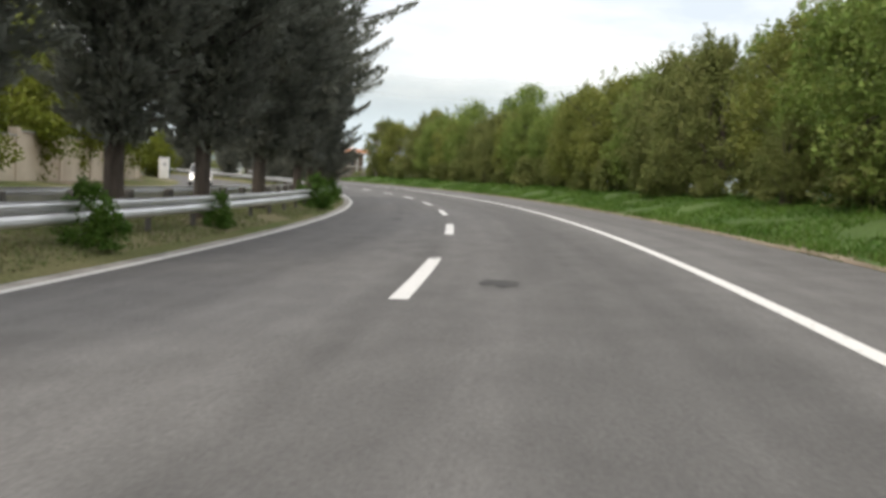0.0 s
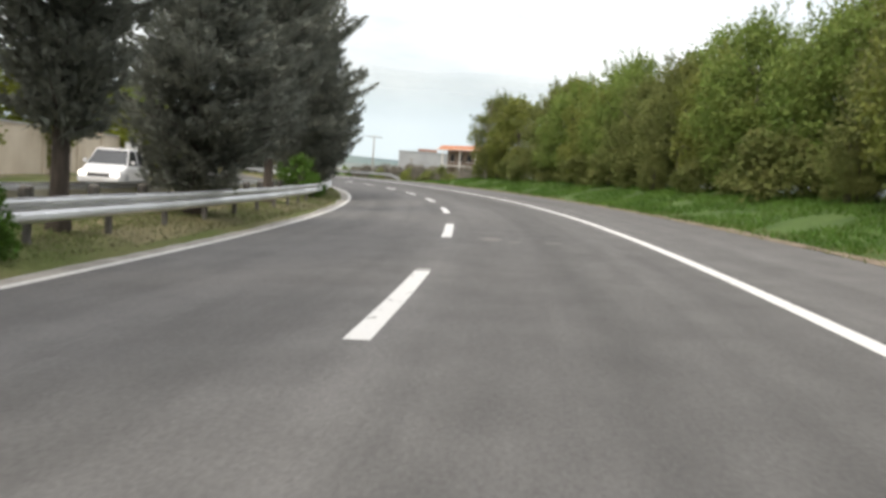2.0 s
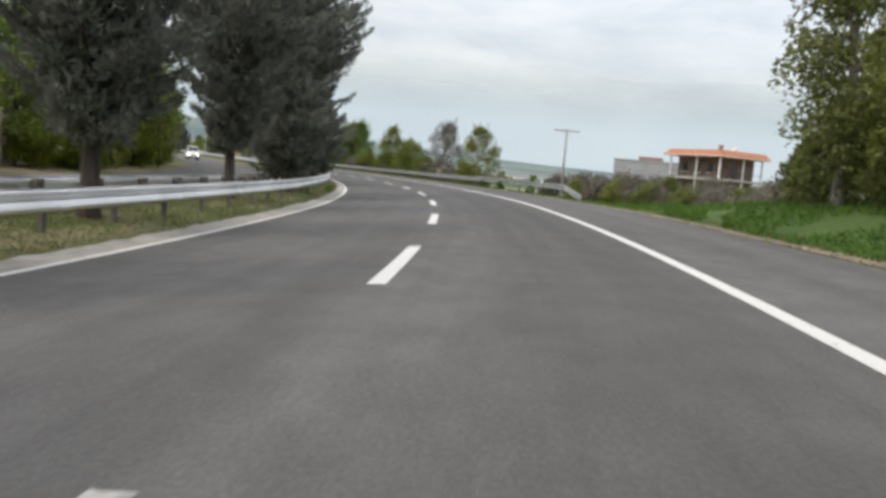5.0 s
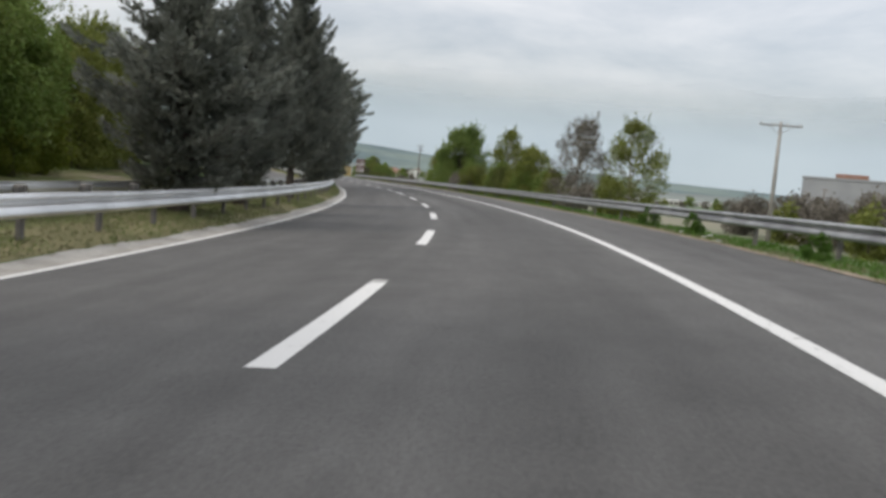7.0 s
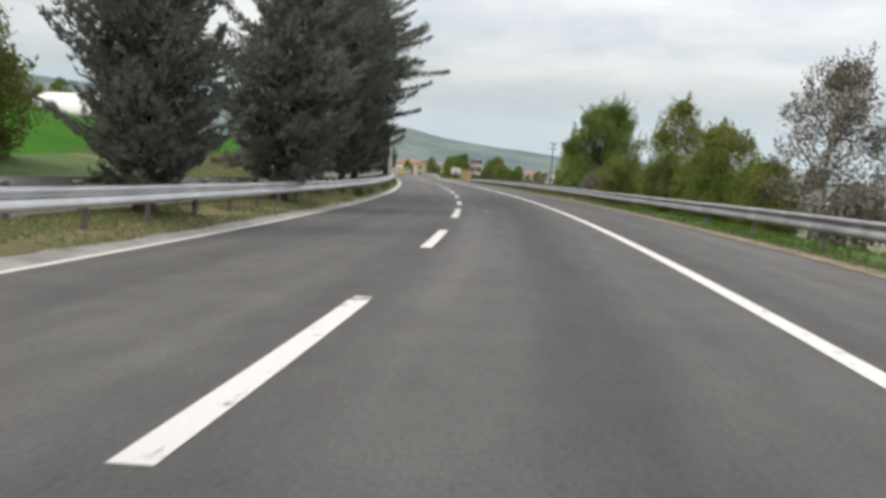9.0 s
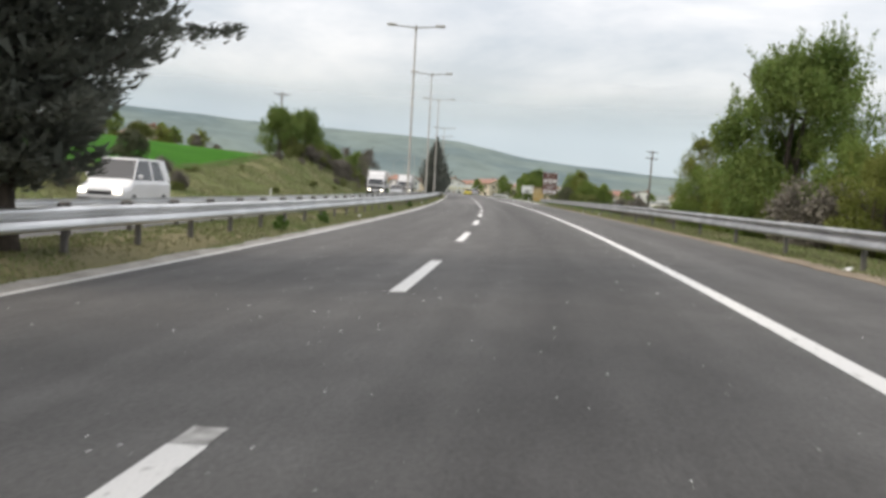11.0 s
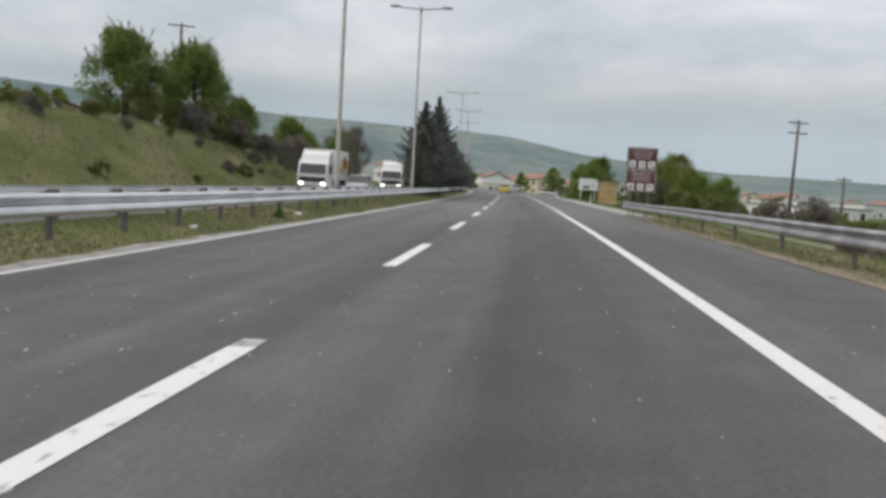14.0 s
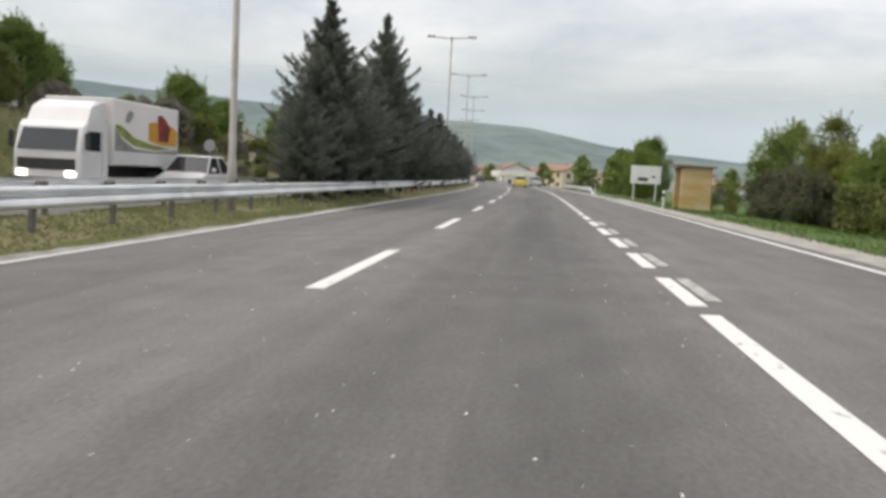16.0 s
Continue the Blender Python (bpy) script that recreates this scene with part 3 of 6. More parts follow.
def ridge(name, r, outline, mat, label, step=1.0, rough=0.0, depth=900, seed=0.0):
    """Hills as a ring of slopes round the valley: outline gives the height in degrees by compass angle."""
    a = np.arange(outline[0][0], outline[-1][0] + step, step)
    rings = [[], [], [], []]
    for t in a:
        el = blend(t, outline) * (1 + rough * noise.fractal((t * 0.12 + seed, seed, 0), 0.8, 2.1, 5))
        h = r * math.tan(radians(max(el, 0.05)))
        x, y = -math.sin(radians(t)), math.cos(radians(t))
        for ring, k, z in zip(rings, (0.72, 0.84, 1.0, 1.15), (0.0, 0.5 + 0.1 * noise.noise((t * 0.3, 4, seed)), 1.0, 0.6)):
            ring.append((x * r * k - 100, y * r * k + 170, -4 + h * z))
    sh = Shape().loft(rings, closed=False)
    tagged(part(name, sh, mat, smooth=True), label, "backdrop", kind="structure")


# far ranges; their haze is only in the material's colour and glow
ridge("backdrop_mountain", 4000, ((-60, 6.8), (0, 7.2), (15, 7.2), (28, 7.8), (45, 7.6), (60, 8.4), (80, 9.6), (110, 9.5), (170, 8)), MOUNTAIN, "pale mountain range with haze painted in", 2.0, 0.10, seed=3.0)
ridge("backdrop_hill", 1500, ((-60, 0.9), (15, 0.9), (28, 1.3), (38, 1.7), (44, 1.8), (50, 2.25), (53.5, 2.6), (56, 3.1), (58.5, 3.55), (63, 3.75), (71, 4.05), (80, 4.35), (90, 4.95), (100, 5.2), (130, 5), (170, 3)), HILL, "green hillside beyond the town with painted haze", 0.7, 0.03, seed=1.0)
ridge("backdrop_woods", 900, ((-60, 0.8), (0, 0.8), (20, 0.9), (36, 0.6), (48, 1.0), (60, 1.0), (75, 2.0), (90, 3.2), (120, 3), (170, 2)), HILL_DARK, "distant dark wooded rise with painted haze", 0.4, 0.30, seed=7.0)

# ---- lane markings ----
for n in range(-4, 62):
    a, b = 10 * n, 10 * n + 4.43
    if n == 22:
        ribbon("lane_dash", a, a + 4.1, 0.5, [-0.095, 0.095], PAINT, lift=0.005, label="white painted lane dash", category="lane marking")
        ribbon("lane_dash", a + 4.12, a + 7.2, 0.5, [-0.075, 0.08], OLD_PAINT, lift=0.005, label="faded lane dash", category="lane marking")
        continue
    if n == 17:
        b += 1.6
    ribbon("lane_dash", a, b - 0.15, 0.8, [-0.095, 0.095], PAINT, lift=0.005, label="white painted lane dash", category="lane marking")
    ribbon("lane_dash", b - 0.14, b + 0.12, 0.3, [-0.09, 0.085], OLD_PAINT, lift=0.005, label="worn tip of a lane dash", category="lane marking")
ribbon("edge_line_right", -110, 269.4, 2.0, [3.475, 3.65], PAINT, lift=0.005, label="solid white edge line", category="lane marking")
ribbon("edge_line_left", -110, 720, 2.0, [-0.075, 0.075], PAINT, lift=0.006, label="white edge line beside the median", category="lane marking", shift=lambda s: blend(s, LEFT_LINE))
ribbon("edge_line_lane", 268, 420, 2.0, [6.52, 6.66], PAINT, lift=0.006, label="white outer line of the extra lane", category="lane marking")
for k in range(34):
    a = 269.9 + 3.3 * k
    ribbon("lane_dash", a, a + 2.2, 1.1, [3.47, 3.65], PAINT, lift=0.005, label="short white dash of the exit lane", category="lane marking")
    if k < 5:
        ribbon("lane_dash", a + 0.35, a + 2.2, 0.8, [3.70, 3.85], OLD_PAINT, lift=0.005, label="ghost of an older dash", category="lane marking")


def blot(name, s, d, rs, rd, mat, seed, label):
    """A flat irregular patch on the asphalt."""
    pts = []
    for k in range(18):
        t = 2 * math.pi * k / 18
        r = 1 + 0.55 * noise.noise((math.cos(t) * 2.2, math.sin(t) * 2.2, seed)) + 0.2 * noise.noise((math.cos(t) * 6, math.sin(t) * 6, seed))
        pts.append(at(s + rs * r * math.sin(t), d + rd * r * math.cos(t), 0.006))
    sh = Shape().add([at(s, d, 0.007)] + pts, [(0, k + 1, (k + 1) % 18 + 1) for k in range(18)])
    tagged(part(name, sh, mat), label, "road patch", kind="structure")


blot("road_patch", 49.7, 0.85, 0.45, 0.20, PATCH, 1.1, "pale repair patch in the asphalt")
blot("road_patch", 49.1, 1.25, 0.13, 0.10, PATCH, 6.2, "pale worn spot in the asphalt")
blot("road_patch", 49.1, 1.9, 0.14, 0.16, PATCH, 2.2, "pale worn spot in the asphalt")
blot("road_patch", 50.8, 2.0, 0.08, 0.20, TAR, 8.3, "faint tar streak on the asphalt")
blot("road_patch", 47.0, 2.16, 0.06, 0.24, TAR, 3.3, "dark tar stain on the asphalt")
blot("road_patch", 26.6, -1.5, 0.35, 0.19, TAR, 4.1, "dark tar stain on the asphalt")
blot("road_patch", 174.9, 0.97, 0.75, 0.17, PATCH, 5.2, "shallow pothole with pale gravel")
blot("road_patch", 175.75, 1.08, 0.12, 0.15, TAR, 5.7, "dark broken edge of a pothole")
blot("road_patch", 174.1, 0.84, 0.09, 0.06, TAR, 6.9, "dark chip beside a pothole")
blot("road_patch", 175.2, 1.78, 0.10, 0.10, TAR, 6.3, "small dark pothole")
blot("road_patch", 174.8, 1.90, 0.16, 0.035, TAR, 2.3, "dark crack in the asphalt")
blot("road_patch", 174.4, 2.62, 0.05, 0.13, TAR, 3.1, "dark crack in the asphalt")
blot("road_patch", 174.0, 2.70, 0.12, 0.03, TAR, 4.7, "dark crack in the asphalt")
blot("road_patch", 173.2, 1.9, 0.03, 0.16, TAR, 1.7, "thin crack across the lane")
blot("road_patch", 229.7, -0.32, 0.10, 0.05, PAINT, 1.4, "chip of white paint on the asphalt")
blot("road_patch", 229.6, -0.09, 0.05, 0.03, PAINT, 2.4, "chip of white paint on the asphalt")
blot("road_patch", 11.5, 0.95, 0.35, 0.22, TAR, 7.3, "dark tar stain on the asphalt")
blot("road_patch", 250.2, 0.91, 0.05, 0.03, TAR, 9.4, "small tar spot on the asphalt")
blot("road_patch", 249.8, 0.97, 0.09, 0.012, TAR, 9.9, "thin tar streak on the asphalt")
blot("road_patch", 249.3, 0.96, 0.05, 0.045, TAR, 8.4, "small tar spot on the asphalt")


# ---- guardrails ----
W_PROFILE = [(0.000, 0.030), (0.012, 0.062), (0.034, 0.081), (0.060, 0.085), (0.100, 0.074), (0.140, 0.050), (0.168, 0.018), (0.180, 0.006), (0.192, 0.003), (0.204, 0.010), (0.222, 0.052), (0.238, 0.078), (0.258, 0.085), (0.284, 0.074), (0.302, 0.050), (0.310, 0.026)]


def guardrail(label, s0, s1, line, height, face, gap, dip=0.0, steel=STEEL, wide=0.07):
    """A W-beam on posts. line, height: offset and top by distance along. face: +1 when the beam's front looks to the right.
    dip: length of the sloping end at s0."""
    root = thing("guardrail", label, "guardrail")
    n = int((s1 - s0) / 1.0)
    rings = []
    for i in range(n + 1):
        s = s0 + (s1 - s0) * i / n
        d, low = blend(s, line), blend(s, height) - 0.31
        if dip and s - s0 < dip:
            low -= 0.50 * (1 - (s - s0) / dip)
        tw = 0.016 * noise.noise((s * 0.35, d, 0))
        rings.append([at(s, d + face * x + tw, low + z + tw * 0.6) for z, x in W_PROFILE] +
                     [at(s, d + face * (x - 0.006) + tw, low + z + tw * 0.6) for z, x in reversed(W_PROFILE)])
    part("beam", Shape().loft(rings), steel, root, smooth=False)
    post = Shape().box(-0.04, 0.04, -0.05, 0.05, -1.05, -0.05, bevel=0.012).mesh("post", OLD_STEEL)
    block = Shape().box(-0.075, 0.075, -wide, wide, -0.26, -0.045, bevel=0.03).mesh("spacer", OLD_STEEL)
    lap = Shape().loft([[(face * (x + 0.004), y, z - 0.31) for z, x in W_PROFILE] + [(face * x, y, z - 0.31) for z, x in reversed(W_PROFILE)] for y in (-0.15, 0.15)])
    lap = lap.mesh("joint", steel)
    s, k = s0 + 0.6, 0
    while s < s1:
        if not (dip and s - s0 < dip):
            d, top = blend(s, line), blend(s, height)
            p = part("post", post, OLD_STEEL, root)
            p.matrix_basis = stand(s, d - face * 0.15, top, 4 * noise.noise((s, 1, 1)), 1.5 * noise.noise((s, 4, 1)))
            b = part("spacer", block, OLD_STEEL, root)
            b.matrix_basis = stand(s, d - face * 0.085, top)
            if k % 2 == 0:
                j = part("joint", lap, steel, root)
                j.matrix_basis = stand(s + 0.16, d + 0.016 * noise.noise((s * 0.35, d, 0)), top)
        s += gap
        k += 1
    return root


guardrail("galvanised steel guardrail along the grassy median", -40, 400, ((0, -4.66), (400, -4.66)), ((60, 0.775), (115, 0.80), (185, 0.85), (260, 0.835)), 1, 2.2)
guardrail("rear steel guardrail of the opposite carriageway", -40, 400, ((0, -6.15), (400, -6.15)), ((0, 0.91), (400, 0.91)), -1, 2.2, wide=0.11)
guardrail("galvanised steel guardrail on the outer verge", 122.9, 274.4, ((122, 8.1), (145, 7.35), (188, 7.0), (220, 7.0), (255, 7.2), (275, 7.3)),
          ((122, 0.65), (145, 0.655), (188, 0.60), (217, 0.66), (250, 0.60), (275, 0.52)), -1, 4.0, dip=3.2, steel=DULL_STEEL)
guardrail("short low guardrail beyond the white sign", 338, 372, ((338, 7.6), (372, 7.6)), ((338, 0.55), (372, 0.55)), -1, 2.0, dip=2.5)


# ---- lamps and poles ----
def lamp_post():
    root = thing("street_lamp", "tall grey steel street lamp with two arms in the median", "street lamp", "median lamps")
    part("pole", Shape().tube([(0, 0, -0.3), (0, 0, 1.2), (0, 0, 1.22), (0, 0, 11.7)], [0.115, 0.105, 0.085, 0.05], 12), POLE, root, smooth=True)
    part("base_plate", Shape().box(-0.22, 0.22, -0.22, 0.22, -0.02, 0.03, bevel=0.01), OLD_STEEL, root)
    part("bracket", Shape().tube([(0, 0, 11.5), (0, 0, 11.86)], [0.075, 0.07], 10), POLE, root)
    for k in (-1, 1):
        part("arm", Shape().tube([(0, 0, 11.7), (k * 0.7, 0, 11.76), (k * 1.35, 0, 11.80)], [0.045, 0.04, 0.035], 8), POLE, root)
        lum = Shape().loft([[(k * x, y, 11.80 + z) for y, z in ((-w, 0), (-w, 0.07), (-w * 0.5, 0.13), (w * 0.5, 0.13), (w, 0.07), (w, 0))] for x, w in ((1.3, 0.08), (1.45, 0.13), (1.8, 0.14), (1.92, 0.09))])
        lum = part("luminaire", lum, POLE, root)
        part("lens", Shape().box(min(k * 1.42, k * 1.82), max(k * 1.42, k * 1.82), -0.10, 0.10, 11.775, 11.798), LAMP_OFF, lum, "clear lamp lens")
    part("service_door", Shape().box(0.118, 0.14, -0.05, 0.05, 0.5, 0.85, bevel=0.005), OLD_STEEL, root)
    return root


lamp = lamp_post()
lamp.matrix_basis = stand(236.4, -4.97, 0.1)
for s in (258.8, 280.9, 328.0, 352, 376, 400, 424, 448, 472, 500, 530):
    copy_thing(lamp, stand(s, -4.97, 0.1, random.uniform(-3, 3)))


def utility_pole(label, h, mat, arms, wide, lean=0.0, two=False):
    root = thing("utility_pole", label, "utility pole")
    part("pole", Shape().tube([(0, 0, -0.8), (0, 0, h * 0.5), (0, 0, h)], [0.17, 0.14, 0.10], 10), mat, root, smooth=True)
    for k in range(arms):
        z = h - 0.25 - 0.95 * k
        arm = part("crossarm", Shape().box(-wide / 2, wide / 2, -0.05, 0.05, z - 0.05, z + 0.05, bevel=0.012), mat, root)
        for j in range(4):
            x = (-0.46 + 0.306 * j) * wide
            part("insulator", Shape().tube([(x, 0, z + 0.04), (x, 0, z + 0.10), (x, 0, z + 0.13), (x, 0, z + 0.2)], [0.015, 0.05, 0.035, 0.03], 8), CONCRETE, arm)
    for k in (-1, 1):
        part("brace", Shape().tube([(k * wide * 0.28, 0.03, h - 0.3), (0, 0.08, h - 0.85)], [0.018, 0.018], 6), mat, root)
    return root


utility_pole("dark wooden utility pole with two crossarms", 10.6, WOOD, 2, 1.9).matrix_basis = stand(307.5, 26.6, -2.1, 12, 0.0) @ pose(0, 0, 0, 0, 1.2, 0)
utility_pole("weathered utility pole behind the trees on the bank", 10.4, WOOD, 1, 2.2).matrix_basis = stand(299.3, -27.7, 3.2, 20)
utility_pole("grey utility pole with one wide crossarm", 9.0, POLE, 1, 2.9).matrix_basis = stand(170.2, 25.6, -2.1, -12)
for s, d, h in ((312, 33, 6), (255, 95, 8)):
    utility_pole("thin dark wooden utility pole near the yards", h, WOOD, 1, 1.4).matrix_basis = stand(s, d, -2.3, random.uniform(-30, 30))


# ---- trees ----
def limbs(rng, h, r, count, mat, root, low=0.15, trunk_r=0.16, spread=0.55, stems=1):
    sh = Shape()
    ends = []
    for st in range(stems):
        off = np.array([rng.uniform(-0.35, 0.35), rng.uniform(-0.35, 0.35), 0]) * (stems > 1)
        top = np.array([rng.uniform(-0.3, 0.3) * r * 0.5, rng.uniform(-0.3, 0.3) * r * 0.5, h * 0.86])
        mid_p = off + top * np.array([0.3, 0.3, 0.5]) + np.array([rng.uniform(-0.15, 0.15), rng.uniform(-0.15, 0.15), 0])
        sh.tube([tuple(off + np.array([0, 0, -0.4])), tuple(off + np.array([0, 0, 0.3])), tuple(mid_p), tuple(top)], [trunk_r * 1.3, trunk_r, trunk_r * 0.6, 0.03], 9)
    part("trunk", sh, mat, root, smooth=True)
    for k in range(count):
        sh = Shape()
        a = 2 * math.pi * (k * 0.382) + rng.uniform(-0.3, 0.3)
        z0 = h * (low + (0.62 - low) * k / max(1, count - 1))
        out = r * rng.uniform(0.5, 0.78)
        p0 = (0, 0, z0)
        p1 = (math.cos(a) * out * 0.5, math.sin(a) * out * 0.5, z0 + h * spread * 0.22)
        p2 = (math.cos(a) * out, math.sin(a) * out, z0 + h * spread * 0.45)
        sh.tube([p0, p1, p2], [trunk_r * 0.42, trunk_r * 0.24, 0.015], 6)
        part("limb", sh, mat, root)
        ends.append(p2)
    return ends


def broadleaf(name, label, category, h, r, seed, leaf, bark=BARK, leaves=7000, low=0.12, size=0.11, sparse=False, stems=1, clumps=34, group="", shoots=0):
    """A broadleaf tree or tall shrub: trunk, limbs and a crown of many small leaves in uneven clumps."""
    rng = np.random.RandomState(seed)
    root = thing(name, label, category, group)
    if h > 2.5:
        limbs(rng, h, r, 9 if sparse else 5, bark, root, low + 0.08, 0.05 + h * 0.014, 0.5, stems)
    elif h > 1.5:
        part("stem", Shape().tube([(0, 0, -0.2), (0.02, 0.01, h * 0.3), (0.03, -0.02, h * 0.6)], [0.04, 0.03, 0.012], 6), bark, root)
    c = []
    for k in range(clumps):
        a, u = rng.uniform(0, 2 * np.pi), rng.uniform(0, 1)
        z = low + (1 - low) * u
        wide = np.sin(np.pi * min(1, 0.18 + 0.80 * u)) ** 0.7
        q = r * wide * np.sqrt(rng.uniform(0.15, 1.0)) * 0.86
        c.append((np.cos(a) * q, np.sin(a) * q, z * h * 0.93, r * rng.uniform(0.20, 0.42) * (34 / clumps) ** 0.22))
    c = np.array(c)
    per = rng.dirichlet(np.ones(clumps) * 3)
    idx = rng.choice(clumps, leaves, p=per)
    dirs = unit(rng.normal(size=(leaves, 3)))
    rad = c[idx, 3:4] * rng.uniform(0.25, 1.0, (leaves, 1)) ** 0.55
    p = c[idx, :3] + dirs * rad * np.array([1, 1, 0.85])
    p[:, 2] = np.maximum(p[:, 2], 0.05)
    # twigs that stick out of the outline
    k = leaves // 14
    t = rng.uniform(0.9, 1.22, (k, 1))
    p[:k] = c[idx[:k], :3] + dirs[:k] * c[idx[:k], 3:4] * t * np.array([0.9, 0.9, 1.15])
    u = unit(rng.normal(size=(leaves, 3)) + dirs * 0.8) * size * rng.uniform(0.6, 1.4, (leaves, 1))
    v = unit(np.cross(u, rng.normal(size=(leaves, 3)))) * size * 0.55 * rng.uniform(0.7, 1.3, (leaves, 1))
    if shoots:
        # young upright shoots that feather the outline
        per_shoot = 34
        order = np.argsort(-(c[:, 2] + 0.8 * np.hypot(c[:, 0], c[:, 1])))[:max(6, int(clumps * 0.6))]
        pick = rng.choice(order, shoots)
        start = c[pick, :3] + unit(rng.normal(size=(shoots, 3)) + np.array([0, 0, 1.0])) * c[pick, 3:4] * 0.8
        way = unit(rng.normal(size=(shoots, 3)) * 0.28 + np.array([0, 0, 1.0]) + 0.35 * unit(c[pick, :3] * np.array([1, 1, 0.0])))
        far_ = rng.uniform(0.05, 0.13, (shoots, 1)) * h
        t = rng.uniform(0, 1, (shoots, per_shoot, 1))
        sp = (start[:, None] + way[:, None] * far_[:, None] * t).reshape(-1, 3) + rng.normal(size=(shoots * per_shoot, 3)) * size * 0.7
        su = unit(np.repeat(way, per_shoot, 0) + rng.normal(size=sp.shape) * 0.6) * size * rng.uniform(0.5, 1.1, (len(sp), 1))
        sv = unit(np.cross(su, rng.normal(size=sp.shape))) * size * 0.45 * rng.uniform(0.7, 1.3, (len(sp), 1))
        p, u, v = np.concatenate([p, sp]), np.concatenate([u, su]), np.concatenate([v, sv])
    part("crown", cards("crown", p, u, v, leaf), leaf, root)
    if sparse:
        sh = Shape()
        for k in range(70):
            q = c[rng.randint(clumps)]
            a = unit(rng.normal(size=3) + np.array([0, 0, 0.6])) * rng.uniform(0.5, 1.1)
            base = q[:3] * np.array([0.6, 0.6, 0.85])
            sh.tube([tuple(base), tuple(q[:3] + a * q[3])], [0.022, 0.006], 4)
        tagged(part("twigwork", sh, bark, root), kind="stuff")
    return root


def conifer(label, h, r, seed, bottom=0.13, spire=1.0, dense=1.0, group="median conifers", droop=0.12, full=0.9, peak=0.12, foot=0.6, rise=0.3, curl=0.5, twin=0.0, needle=NEEDLE, layers=2.7, girth=0.2):
    """A dark cedar or fir: whorls of separate flat boughs with upturned pointed tips, each covered with small needle sprays."""
    rng = np.random.RandomState(seed)
    root = thing("conifer", label, "tree", group)
    part("trunk", Shape().tube([(0, 0, -0.4), (0, 0, 0.1), (0, 0, 0.6), (0.05, 0.03, h * 0.5), (0, 0, h * 0.98)], [girth * 1.7, girth * 1.35, girth, girth * 0.65, 0.02], 10), BARK, root, smooth=True)
    P, U, V = [], [], []
    sh = Shape()
    up = np.array([0, 0, 1.0])
    whorls = int(h * layers)
    for i in range(whorls):
        f = i / (whorls - 1)
        z0 = h * (bottom + (1 - bottom) * f)
        shape = foot + (1 - foot) * f / peak if f < peak else ((1 - f) / (1 - peak)) ** full
        reach = r * (shape + 0.03) * rng.uniform(0.82, 1.14)
        nb = 8 if f < 0.75 else 6
        fork = max(0.0, f - 0.5) / 0.5
        cen = np.array([twin * fork ** 0.6, 0.2 * twin, 0.0]) * (1 if i % 2 else -1) if fork > 0 else np.zeros(3)
        if twin and fork > 0:
            reach *= 0.72
            z0 -= 0.04 * h * (i % 2)
        for k in range(nb):
            a = 2 * np.pi * (k / nb + 0.31 * i) + rng.uniform(-0.3, 0.3)
            L = max(0.25, reach * rng.choice((0.62, 0.8, 0.92, 1.0, 1.12)) * rng.uniform(0.92, 1.08))
            lift = rise * rng.uniform(0.4, 1.5) + 0.4 * f * spire
            z = z0 + rng.uniform(-0.15, 0.15)
            d = np.array([np.cos(a), np.sin(a), 0.0])
            side = np.array([-d[1], d[0], 0.0])
            n = int(dense * (50 + 105 * L))
            t = rng.uniform(0.08, 1.0, (n, 1)) ** 0.75
            w = 0.46 * L * np.minimum(1, t / 0.3) * (1.02 - t) ** 0.7 + 0.06
            q = rng.uniform(-1, 1, (n, 1))
            rib = np.round(t * L / 0.22 + 0.6 * np.abs(q)) * 0.22 / max(L, 0.3)  # side twigs with gaps between them
            t = np.clip(0.6 * t + 0.4 * (rib - 0.6 * np.abs(q) * 0.22 / max(L, 0.3)), 0.05, 1.02)
            bow = lift * t * L + curl * L * np.maximum(t - 0.55, 0) ** 2 - droop * (t * L) ** 2 / max(r, 1) - 0.25 * np.abs(q) * w
            axis = up * z + cen + d * (t * L) + side * (q * w) + up * bow + rng.normal(size=(n, 3)) * np.array([0.025, 0.025, 0.055])
            out = unit(d * 0.8 + side * q * 0.9 + up * (0.10 + lift * 0.6 + curl * np.maximum(t - 0.55, 0)) + rng.normal(size=(n, 3)) * 0.28)
            ln = rng.uniform(0.065, 0.135, (n, 1)) * (1.15 - 0.3 * t)
            P.append(axis)
            U.append(out * ln)
            V.append(unit(np.cross(out, up + 0.6 * rng.normal(size=(n, 3)))) * ln * rng.uniform(0.26, 0.42, (n, 1)))
            if f < 0.9:
                at_t = lambda q_: tuple(up * z + cen * 0.8 + d * (q_ * L) + up * (lift * q_ * L + curl * L * max(q_ - 0.55, 0) ** 2 - droop * (q_ * L) ** 2 / max(r, 1)))
                sh.tube([at_t(0.0), at_t(0.4), at_t(0.75), at_t(0.97)], [0.04, 0.03, 0.018, 0.006], 5)
        # inner twigs that close the crown round the trunk
        n = int(90 * dense * reach)
        aa, rr_ = rng.uniform(0, 2 * np.pi, n), reach * 0.55 * np.sqrt(rng.uniform(0, 1, n))
        P.append(np.stack([np.cos(aa) * rr_ + cen[0], np.sin(aa) * rr_ + cen[1], z0 + rise * rr_ + rng.uniform(-0.3, 0.3, n)], 1))
        U.append(unit(rng.normal(size=(n, 3)) + up * 0.5) * 0.15)
        V.append(unit(rng.normal(size=(n, 3))) * 0.06)
    # leading shoots
    n = 130
    zz = rng.uniform(0.86, 1.05, n)
    thin_ = (1.06 - zz) * 0.9 + 0.02
